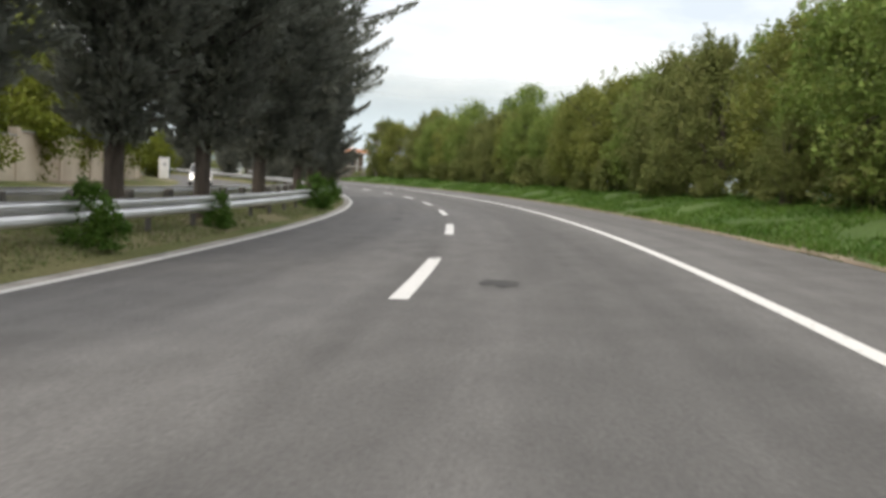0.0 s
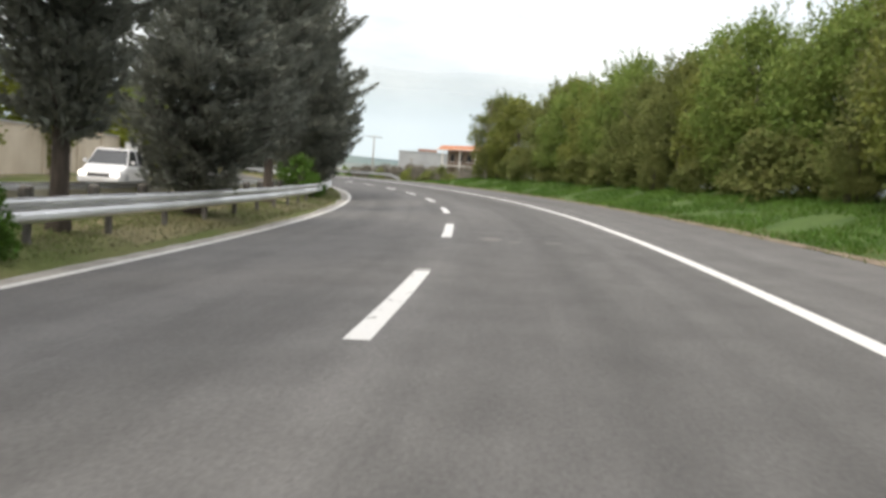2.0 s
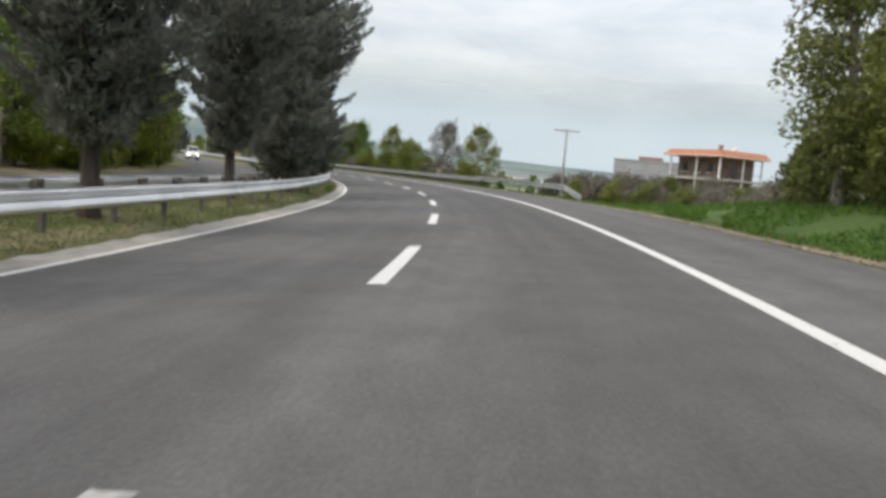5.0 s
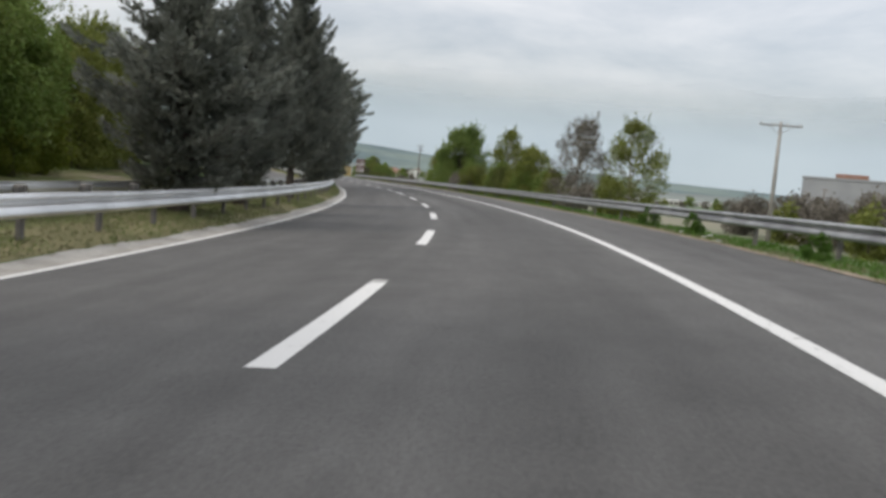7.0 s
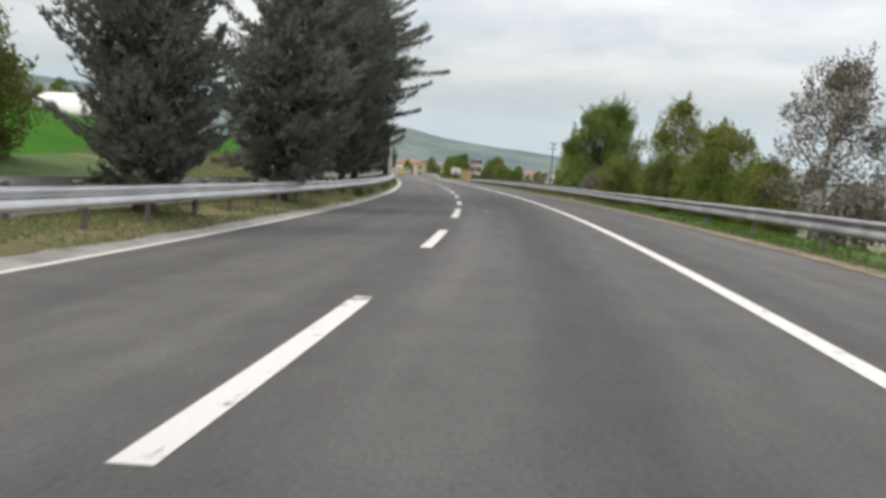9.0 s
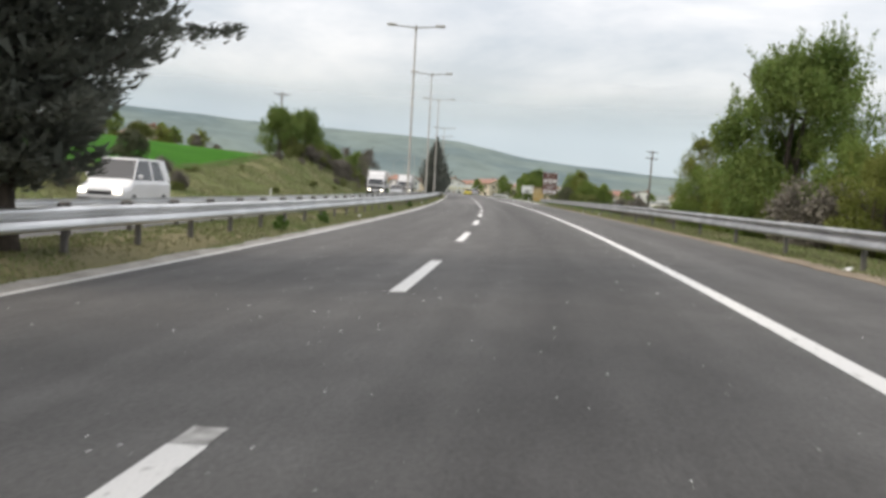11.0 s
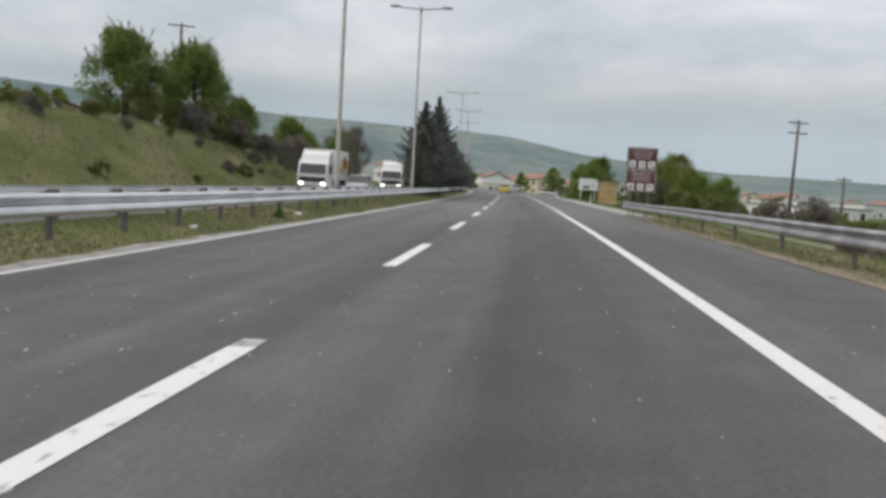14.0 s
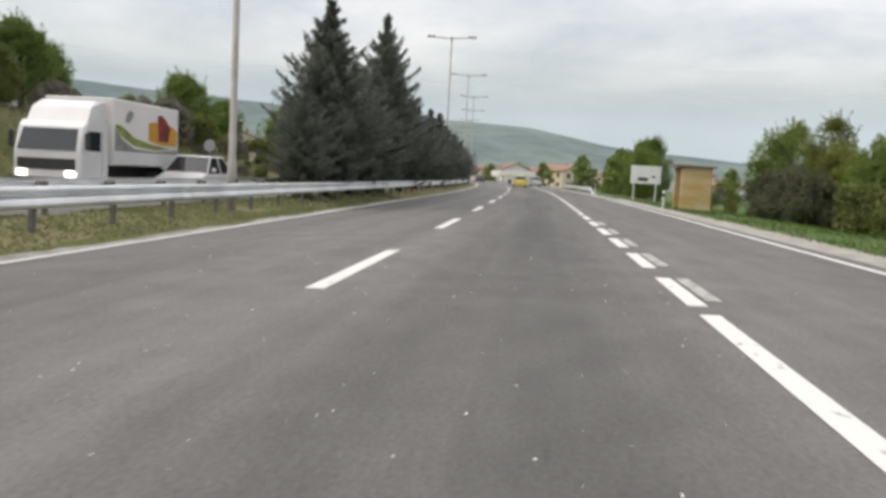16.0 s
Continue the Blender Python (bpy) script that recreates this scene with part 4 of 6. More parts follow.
    P.append(np.stack([rng.normal(size=n) * thin_ + twin * np.where(np.arange(n) % 2, 1, -1), rng.normal(size=n) * thin_, zz * h], 1))
    U.append(unit(rng.normal(size=(n, 3)) * 0.7 + up * 1.5) * 0.13)
    V.append(unit(rng.normal(size=(n, 3))) * 0.04)
    tagged(part("branchwork", sh, BARK, root), kind="stuff")
    part("crown", cards("crown", np.concatenate(P), np.concatenate(U), np.concatenate(V), needle), needle, root)
    return root


def plant(ob, s, d, turn, scale=1.0, up=None):
    z = (land(s, d) if up is None else up)
    ob.scale = (scale, scale, scale)
    p = at(s, d, z - 0.03)
    ob.matrix_basis = Matrix.LocRotScale(p, Euler((0, 0, radians(turn))), (scale, scale, scale))
    return ob


def plant_copy(ob, s, d, turn, scale=1.0, up=None, sx=None):
    z = (land(s, d) if up is None else up)
    c = copy_thing(ob, Matrix.Identity(4))
    c.matrix_basis = Matrix.LocRotScale(at(s, d, z - 0.03), Euler((0, 0, radians(turn))), (sx or scale, sx or scale, scale))
    return c


CEDAR = "dense dark blue-green conifer standing in the grassy median"
cedar_a = plant(conifer(CEDAR, 8.6, 2.9, 11, 0.16, 0.8, full=0.75, peak=0.25, rise=0.38, curl=0.6), 70.5, -5.8, 20)
cedar_b = plant(conifer("dark blue-green pointed conifer in the grassy median", 7.4, 2.55, 12, 0.10, 0.3, full=1.35, peak=0.28, foot=0.6, rise=0.28, curl=0.8), 133.3, -5.5, 140, 0.90)
cedar_t = plant(conifer("slender dark conifer with two pointed tops in the median", 7.6, 2.3, 14, 0.07, 1.2, full=0.85, peak=0.3, foot=0.7, rise=0.75, curl=0.5, twin=0.5), 162.0, -5.4, 60, 0.80)
cedar_d = plant(conifer("broad dark conifer with low hanging branches in the median", 10.0, 3.85, 15, 0.10, 0.5, droop=0.20, full=0.7, peak=0.50, foot=0.42, rise=0.36, curl=0.4), 191.2, -5.5, 100, 1.0)
cedar_c = plant(conifer("dark conifer with a broad ragged crown in the median", 9.4, 3.5, 13, 0.17, 0.6, droop=0.14, full=0.6, peak=0.40, foot=0.3, rise=0.40, curl=0.45), 26.2, -5.5, 75, 0.95)
for ob, s, turn, k, w in ((cedar_a, -6, 10, 1.0, 0.95), (cedar_c, 4, 50, 0.95, 0.85), (cedar_c, 11.4, 20, 0.92, 0.85), (cedar_c, 15.7, 250, 0.97, 0.86), (cedar_c, 19.8, 99, 0.98, 0.88), (cedar_c, 35.5, 200, 0.93, 0.9), (cedar_c, 42.0, 150, 0.9, 0.71), (cedar_c, 45.8, 310, 0.92, 0.66), (cedar_b, 51.6, 30, 0.95, 0.92),
                          (cedar_c, 59.2, 120, 0.9, 0.69), (cedar_b, 76.0, 15, 1.15, 0.90), (cedar_a, 80.6, 250, 1.0, 0.81), (cedar_b, 87.6, 10, 1.05, 0.9), (cedar_a, 95.0, 70, 1.0, 0.76), (cedar_c, 104, 170, 0.85, 0.7), (cedar_b, 113.0, 290, 0.92, 0.85),
                          (cedar_b, 138.4, 60, 0.98, 0.70), (cedar_a, 146.3, 200, 0.91, 0.72), (cedar_c, 116.6, 40, 1.1, 0.8), (cedar_b, 171.5, 130, 1.12, 1.0), (cedar_d, 184.0, 330, 1.0, 0.74), (cedar_c, 178.4, 40, 0.95, 0.85)):
    plant_copy(ob, s, -5.45 + 0.2 * math.sin(s), turn, k, sx=w)
fir = plant(conifer("dark pointed fir tree beside the street lamps", 8.6, 2.8, 21, 0.06, 0.6, 1.0, "median firs", full=0.9, peak=0.28, foot=0.66, rise=0.26, curl=0.7, droop=0.08, needle=NEEDLE_FIR), 291.5, -5.5, 0, 0.78)
for s, turn, k, w in ((288.6, 70, 0.42, 0.45), (295.6, 25, 0.60, 0.70), (302.4, 80, 0.95, 0.78), (299.0, 210, 0.52, 0.7), (308.0, 140, 0.66, 0.8), (314, 200, 0.58, 0.8), (321, 260, 0.62, 0.8), (327, 20, 0.64, 0.8), (334, 310, 0.56, 0.8), (343, 40, 0.54, 0.8), (354, 90, 0.52, 0.8)):
    plant_copy(fir, s, -5.5, turn, k, sx=w)

# thicket along the outer verge
hedge_a = plant(broadleaf("thicket_tree", "tall spring thicket tree with olive leaves on the grassy verge", "tree", 6.6, 2.9, 31, LEAF_OLIVE, leaves=24000, low=0.10, size=0.078, stems=3, clumps=85, group="verge thicket", shoots=90), 98.3, 11.0, 0, 0.98)
hedge_b = plant(broadleaf("thicket_tree", "tall budding thicket tree with brownish leaves on the grassy verge", "tree", 6.4, 2.9, 32, LEAF_BROWN, leaves=21000, low=0.08, size=0.075, stems=4, clumps=80, group="verge thicket", shoots=110), 92.5, 12.2, 40, 1.05)
hedge_c = plant(broadleaf("thicket_tree", "tall fresh green thicket tree on the grassy verge", "tree", 6.5, 2.8, 33, LEAF_GREEN, leaves=24000, low=0.10, size=0.078, stems=3, clumps=85, group="verge thicket", shoots=90), 88.0, 11.4, 90, 1.0)
far_green = plant(broadleaf("tree", "small rounded green tree on the far plain", "tree", 6.8, 3.2, 71, LEAF_GREEN, leaves=1500, low=0.06, size=0.30, clumps=30), 398, 30, 0, 0.8)
far_brown = plant(broadleaf("tree", "small brownish budding tree on the far plain", "tree", 6.6, 2.9, 72, LEAF_MAUVE, leaves=1300, low=0.08, size=0.28, clumps=30), 405, 36, 0, 0.8)
far_olive = plant(broadleaf("tree", "small olive shrubby tree on the far plain", "tree", 6.0, 3.0, 73, LEAF_OLIVE, leaves=1500, low=0.04, size=0.28, clumps=30), 415, 42, 0, 0.7)
hedge_kinds = (hedge_a, hedge_b, hedge_c)
rr = random.Random(5)
s, k = 83.5, 0
while s > -22:
    plant_copy(hedge_kinds[(k * 2 + (k // 3)) % 3], s, 11.4 + rr.uniform(-0.6, 0.7), rr.uniform(0, 360), rr.uniform(0.90, 1.07) * blend(s, ((20, 1.04), (50, 1.04), (66, 0.90), (90, 0.92))), up=0.75)
    if k % 2 == 0:
        plant_copy(hedge_kinds[(k + 1) % 3], s - 2, 15.5 + rr.uniform(-0.6, 0.9), rr.uniform(0, 360), rr.uniform(1.05, 1.22) * blend(s, ((20, 1.06), (50, 1.04), (66, 0.86), (90, 0.90))), up=0.9)
    s -= rr.uniform(3.6, 4.7)
    k += 1
plant(broadleaf("tree", "round-crowned dark green tree behind the thicket", "tree", 10.2, 4.2, 36, LEAF_GREEN, leaves=9000, low=0.4, size=0.14, clumps=40), 84, 19.5, 0, 1.0)
thin = plant(broadleaf("tree", "thin half-bare spring tree at the end of the thicket", "tree", 7.0, 1.6, 37, LEAF_BROWN, PALE_BARK, leaves=1500, low=0.1, size=0.09, sparse=True, clumps=30), 102.0, 9.6, 0)
plant_copy(thin, 60, 12.4, 120, 0.98)
low_bush = plant(broadleaf("bush", "low brownish-mauve bush on the lower verge", "bush", 2.2, 1.7, 38, LEAF_MAUVE, leaves=4000, low=0.02, size=0.09, stems=3, clumps=24), 108, 12.5, 0)
plant_copy(hedge_b, 102.0, 11.0, 75, 1.04)
plant_copy(hedge_a, 95.0, 14.5, 15, 1.2)
plant_copy(hedge_c, 84.0, 13.5, 200, 1.2)
foot_bush = plant(broadleaf("bush", "low brown-green bush at the foot of the thicket", "bush", 2.2, 1.7, 39, LEAF_BROWN, leaves=4000, low=0.02, size=0.10, stems=3, clumps=24), 103.5, 10.2, 0, 0.8)
for i in range(28):
    plant_copy(foot_bush if i % 4 else hedge_b, 100 - 3.7 * i, 10.0 + 0.5 * math.sin(i * 2.1), i * 47, (0.75 if i % 4 else 0.32) * (1 + 0.25 * math.sin(i * 1.3)))
for s, d, k in ((112, 14, 1.1), (117, 15.5, 1.0), (123, 17, 1.1), (129, 20, 1.2), (140, 24, 1.2)):
    plant_copy(low_bush, s, d, s * 7, k)

for i in range(46):
    s = 114 + 1.6 * i
    plant_copy((low_bush, low_bush, far_brown, foot_bush, low_bush)[i % 5], s, 24 + 13 * (0.5 + 0.5 * math.sin(i * 2.4)) + 0.12 * (s - 114), i * 67, (1.4, 1.5, 0.5, 1.4, 1.3)[i % 5] * (1 + 0.2 * math.sin(i * 1.9)))
for s, d, k in ((163, 28, 0.5), (167, 31, 0.6), (171, 33, 0.5), (175, 30, 0.55), (180, 35, 0.65), (186, 33, 0.5), (158, 30, 0.5)):
    plant_copy(far_olive if int(s) % 2 else far_brown, s, d, s * 3, k)
plant_copy(hedge_a, 194.0, 14.8, 10, 0.95)

for s, d, k, ob in ((166, 36.5, 0.66, hedge_b), (169, 33.0, 1.8, low_bush), (164, 40, 1.9, low_bush), (170, 38.5, 1.8, low_bush), (173, 36, 1.7, low_bush), (160, 44, 1.9, low_bush), (176, 34, 1.6, low_bush), (167, 43, 0.62, hedge_b)):
    plant_copy(ob, s, d, s * 19, k)
# trees along the lower right-hand land
green_tree = plant(broadleaf("tree", "leafy bright green tree beyond the steel guardrail", "tree", 8.4, 3.6, 41, LEAF_FRESH, leaves=55000, low=0.03, size=0.075, clumps=110, stems=2, shoots=170), 215.5, 12.8, 0, 1.05)
plant_copy(hedge_a, 196.0, 14.8, 60, 0.75)
plant_copy(hedge_c, 190.5, 15.5, 20, 0.62)
plant_copy(hedge_c, 209, 12.4, 10, 0.62)
plant_copy(hedge_b, 198.5, 12.8, 200, 0.55)
plant_copy(hedge_a, 204.5, 11.2, 300, 0.48)
for s, d, turn, k in ((193, 14.0, 30, 0.60), (199.5, 13.2, 95, 0.66), (203, 13.6, 260, 0.60), (207, 12.8, 150, 0.58), (211, 13.4, 20, 0.56), (213.5, 11.8, 310, 0.42), (218.5, 12.6, 200, 0.52), (224, 13.2, 70, 0.55)):
    plant_copy((hedge_b, hedge_c, hedge_a)[int(s) % 3], s, d, turn, k)
plant_copy(low_bush, 206, 10.9, 70, 0.9)
plant_copy(low_bush, 209.5, 11.2, 10, 1.0)
plant_copy(hedge_b, 221, 13.0, 30, 0.55)
plant_copy(hedge_c, 226, 14.0, 80, 0.80)
plant_copy(hedge_a, 231, 15.4, 80, 0.82)
mauve = plant(broadleaf("tree", "half-bare mauve-grey budding tree on the lower land", "tree", 8.8, 2.9, 42, LEAF_MAUVE, PALE_BARK, leaves=13000, low=0.18, size=0.07, sparse=True, clumps=80, shoots=40), 184.0, 16.0, 0, 1.0)
spring = plant(broadleaf("tree", "airy spring tree with pale branches and sparse leaves", "tree", 8.2, 2.7, 43, LEAF_OLIVE, PALE_BARK, leaves=15000, low=0.15, size=0.075, sparse=True, clumps=90, shoots=40), 172.4, 16.2, 0, 0.96)
plant_copy(spring, 201.5, 14.4, 110, 1.0)
plant_copy(hedge_a, 174.5, 15.8, 90, 0.55)
plant_copy(hedge_a, 187.0, 15.0, 140, 0.62)
plant_copy(low_bush, 178, 14.5, 140, 1.2)
plant_copy(hedge_c, 236.5, 14.4, 40, 0.70)
plant_copy(spring, 239.5, 15.2, 10, 0.85)
plant_copy(hedge_c, 243.0, 16.8, 300, 0.62)
for s, d, k in ((247, 19, 1.0), (252, 17, 0.8), (262, 22, 0.9), (270, 20, 0.9), (280, 19, 1.0), (262, 14.5, 0.55), (250, 13.2, 0.5)):
    plant_copy(low_bush, s, d, s * 11, k)
# round the sign and the shelter
plant_copy(green_tree, 352, 14.5, 10, 0.80)
plant_copy(hedge_c, 348, 13.3, 50, 0.78)
plant_copy(hedge_c, 296.5, 15.5, 20, 0.60)
plant_copy(spring, 303.5, 15.8, 70, 0.66)
plant_copy(hedge_a, 304, 17.5, 90, 0.62)
plant_copy(hedge_c, 311.5, 16.2, 210, 0.86)
dark_bush = plant(broadleaf("bush", "dark clipped evergreen bush beside the shelter", "bush", 2.3, 1.6, 45, LEAF_HEDGE, leaves=14000, low=0.02, size=0.055, stems=3, clumps=50), 300.0, 13.3, 0, 0.95)
plant_copy(dark_bush, 298.2, 13.5, 80, 0.9)
plant_copy(foot_bush, 294.6, 14.0, 180, 0.85)
plant_copy(foot_bush, 291.0, 14.6, 60, 0.8)
for s, d, k in ((301.2, 13.5, 1.05), (303.8, 13.8, 0.95), (306.4, 13.9, 1.0)):
    plant_copy(dark_bush, s, d, s * 31, k)
plant_copy(hedge_a, 301.5, 15.6, 30, 0.60)
plant_copy(foot_bush, 284.5, 14.5, 130, 0.8)
plant_copy(hedge_c, 297.0, 18.0, 230, 0.56)
for s, d, k in ((380, 16, 0.8), (395, 20, 0.9), (410, 15, 0.75), (425, 24, 1.0), (440, 12, 0.6)):
    plant_copy(far_green, s, d, s, k * 1.2)

for i in range(44):
    plant_copy((foot_bush, low_bush, foot_bush)[i % 3], 240 + 2.4 * i, 17.5 + 12 * (0.5 + 0.5 * math.sin(i * 2.2)), i * 41, 0.72 + 0.22 * math.sin(i * 1.1))
# hazy trees between the verge and the hills
fr = random.Random(29)
for i in range(48):
    plant_copy((far_brown, far_olive, far_green, far_brown)[i % 4], fr.uniform(185, 420), fr.uniform(75, 190), i * 37, fr.uniform(0.5, 0.9), up=-2.8)

# far side of the opposite carriageway
yellow = plant(broadleaf("bush", "yellow-green leafy shrub hanging over the pale wall", "bush", 4.8, 2.6, 51, LEAF_YELLOW, leaves=14000, low=0.10, size=0.10, stems=3, clumps=50), 44, -19.4, 0)
for s, d, k in ((18, -18.6, 1.1), (28, -18.6, 1.0), (36, -19.5, 1.15), (50, -19.8, 1.35), (57, -19.8, 1.4), (66, -19.8, 1.4), (77, -19.4, 1.1), (96, -16.2, 0.95), (100, -19.5, 1.1), (112, -18.6, 1.1)):
    plant_copy(yellow, s, d, s * 13, k)
plant_copy(yellow, 303.0, 14.9, 35, 0.62)
plant_copy(yellow, 299.5, 15.0, 135, 0.55)
side_shrub = plant(broadleaf("tree", "olive spring shrubs on the far grassy bank", "tree", 7.2, 3.3, 52, LEAF_OLIVE, leaves=22000, low=0.05, size=0.10, stems=4, clumps=80, shoots=60), 126, -19.0, 0)
for s, d, k in ((120, -18.5, 1.1), (133, -19.0, 1.15), (139, -18.2, 1.25), (129.5, -18.0, 1.15), (145, -20, 1.15), (148.5, -18.2, 1.3), (152, -18.8, 1.25), (158, -20.5, 1.2), (165, -19.2, 1.1), (171, -20, 1.25), (177, -20.5, 1.15), (183, -21.5, 0.9)):
    plant_copy(side_shrub if int(s) % 2 else hedge_c, s, d, s * 17, k)
for i in range(9):
    plant_copy(yellow, 119 + 4.3 * i, -16.9 + 0.4 * math.sin(i * 2.0), i * 71, 0.5 + 0.12 * math.sin(i * 1.7))
bank_tree = plant(broadleaf("tree", "full green tree on the dry grassy bank", "tree", 6.6, 3.2, 53, LEAF_FRESH, leaves=26000, low=0.06, size=0.085, stems=2, clumps=80, shoots=110), 281.3, -23.8, 0, 0.92)
plant_copy(bank_tree, 288.6, -22.4, 130, 1.02, sx=0.95)
plant_copy(bank_tree, 292.5, -23.6, 290, 0.98, sx=0.95)
plant_copy(bank_tree, 299.5, -22.4, 60, 0.66)
plant_copy(bank_tree, 305, -24.6, 220, 0.62)
plant_copy(bank_tree, 321.5, -23.6, 20, 0.82)
plant_copy(bank_tree, 342, -21.5, 200, 1.0)
for s, d, k in ((280, -22.2, 0.42), (284.5, -21.8, 0.36), (287, -21.0, 0.40), (291, -20.6, 0.42), (296, -21.2, 0.40), (309, -21.8, 0.36), (314, -20.6, 0.34)):
    plant_copy((hedge_b, hedge_a)[int(s) % 2], s, d, s * 23, k)
plant_copy(hedge_b, 292, -20.6, 20, 0.45)
for s, d, k in ((330, -24, 0.75), (356, -24, 0.9)):
    plant_copy(bank_tree, s, d, s * 5, k)
plant_copy(mauve, 336, -19, 20, 0.85)
plant_copy(mauve, 362, -26, 90, 0.95)
plant_copy(dark_bush, 238, -24.5, 10, 0.9)
for i in range(22):
    s = 250 + 3.7 * i
    plant_copy((far_olive, foot_bush, far_brown, far_green, far_brown)[(i * 3) % 5], s, -47.5 + 1.6 * math.sin(i * 1.7), i * 53, (0.5, 1.0, 0.42, 0.5, 0.4)[(i * 3) % 5] * (1 + 0.2 * math.sin(i * 2.3)))
for s, d, k in ((222, -18.5, 0.5), (228, -17.5, 0.42), (232, -20, 0.45), (215, -17.8, 0.5), (208, -19, 0.6), (199, -18.4, 0.7)):
    plant_copy(low_bush, s, d, s * 3, k)
for s, d, k in ((300, -70, 0.8), (280, -88, 1.0), (262, -92, 0.9), (255, -100, 1.0), (240, -98, 0.9), (316, -62, 0.8), (330, -55, 0.7), (345, -50, 0.8), (225, -104, 1.0), (270, -104, 1.1)):
    plant_copy(far_green if int(s) % 2 == 0 else far_brown, s, d, s * 9, k)

for s, d, k in ((46, -24, 1.4), (54, -25, 1.5), (63, -24.5, 1.45), (72, -26, 1.3)):
    plant_copy(side_shrub, s, d, s * 7, k)

for i in range(20):
    plant_copy((low_bush, foot_bush, low_bush, low_bush)[i % 4], 284 + 3.4 * i, -19.6 - 1.6 * (0.5 + 0.5 * math.sin(i * 2.7)), i * 77, (0.9, 0.9, 0.7, 0.8)[i % 4] * (1 + 0.25 * math.sin(i)))

# low scrub scattered over the slope
sr = random.Random(41)
for i in range(46):
    plant_copy((low_bush, foot_bush, low_bush)[i % 3], sr.uniform(262, 330), -sr.uniform(15.6, 21.0), i * 53, sr.uniform(0.16, 0.42))
for i in range(16):
    plant_copy(foot_bush, sr.uniform(205, 262), -sr.uniform(15.8, 22.0), i * 67, sr.uniform(0.12, 0.26))

# weeds and young shoots in the median
weed = plant(broadleaf("weed_clump", "leafy green weeds growing round the guardrail", "weeds", 0.95, 0.5, 61, BLADE, leaves=2600, low=0.02, size=0.034, stems=2, clumps=30, shoots=14), 13.0, -4.5, 0)
for s, d, k in ((18.4, -4.5, 0.8), (31, -4.4, 1.3), (33.0, -4.5, 1.0), (37.5, -4.5, 1.1), (43, -4.6, 0.9), (68, -5.0, 1.1), (66.5, -5.3, 1.7), (90, -4.5, 0.5), (119.5, -4.35, 0.35), (183.0, -4.4, 0.35), (184.6, -4.45, 0.4), (189, -4.45, 0.35), (201, -4.5, 0.4), (206, -4.5, 0.4), (222, -4.5, 0.35), (232.2, -4.45, 0.4), (250, -4.5, 0.3), (139, 7.4, 0.7), (143.5, 7.4, 0.8), (131, 7.3, 0.6)):
    plant_copy(weed, s, d, s * 31, k)


def grass(name, label, s0, s1, d0, d1, count, tall, mat, seed):
    rng = np.random.RandomState(seed)
    ss, dd = rng.uniform(s0, s1, count), rng.uniform(d0, d1, count)
    keep = [i for i in range(count) if noise.noise((ss[i] * 0.35, dd[i] * 0.8, seed)) > -0.22]
    p = np.array([tuple(at(ss[i], dd[i], land(ss[i], dd[i]))) for i in keep])
    n = len(p)
    h = tall * rng.uniform(0.5, 1.3, (n, 1))
    lean = unit(np.concatenate([rng.normal(size=(n, 2)) * 0.8, np.ones((n, 1))], 1))
    u = lean * h * 0.5
    v = unit(np.cross(lean, rng.normal(size=(n, 3)))) * 0.011 * rng.uniform(0.6, 1.6, (n, 1)) * (1 + h)
    ob = part(name, cards(name, p + u * 0.9, u, v, mat), mat)
    tagged(ob, label, "grass", kind="stuff")


grass("verge_grass", "fresh green verge grass under the thicket", 5, 115, 6.5, 11, 70000, 0.19, BLADE, 1)
grass("verge_grass", "green grass below the outer guardrail", 115, 192, 6.6, 9.5, 15000, 0.15, BLADE, 2)
grass("verge_grass", "thin olive grass below the outer guardrail", 195, 255, 7.0, 9.5, 9000, 0.12, BLADE_OLIVE, 9)
grass("verge_grass", "dry grass on the outer verge", 195, 268, 6.9, 10.5, 12000, 0.12, BLADE_DRY, 3)
grass("verge_grass", "short green grass round the shelter", 268, 330, 8.3, 13, 9000, 0.14, BLADE, 10)
grass("verge_grass", "dry grass at the edge of the gravel shoulder", 264, 330, 7.9, 11.5, 5000, 0.11, BLADE_DRY, 11)
grass("verge_grass", "olive tufts along the frayed asphalt edge", 5, 262, 6.25, 7.0, 26000, 0.10, BLADE_OLIVE, 21)
grass("verge_grass", "straw-coloured tufts along the frayed asphalt edge", 120, 268, 6.2, 7.6, 18000, 0.10, BLADE_DRY, 22)
grass("median_grass", "patchy green grass in the median", 5, 300, -6.5, -4.15, 120000, 0.075, BLADE_OLIVE, 4)
grass("median_grass", "dry straw-coloured grass in the median", 5, 300, -6.5, -4.15, 100000, 0.07, BLADE_DRY, 5)
grass("bank_grass", "dry grass tufts on the bank", 195, 325, -23, -15.2, 50000, 0.22, BLADE_DRY, 6)
grass("bank_grass", "olive grass tufts on the bank", 195, 325, -23, -15.0, 50000, 0.20, BLADE_OLIVE, 16)


# ---- signs and roadside structures ----
def lettering(words, size, mat, parent, x, y, z, align="CENTER", name="lettering"):
    """Raised lettering on a sign, facing -y."""
    cu = bpy.data.curves.new(name, "FONT")
    cu.body, cu.size, cu.align_x, cu.extrude = words, size, align, 0.002
    cu.materials.append(mat)
    ob = new(name, cu)
    ob.parent = parent
    ob.matrix_basis = pose(x, y, z, 90, 0, 0)
    return ob


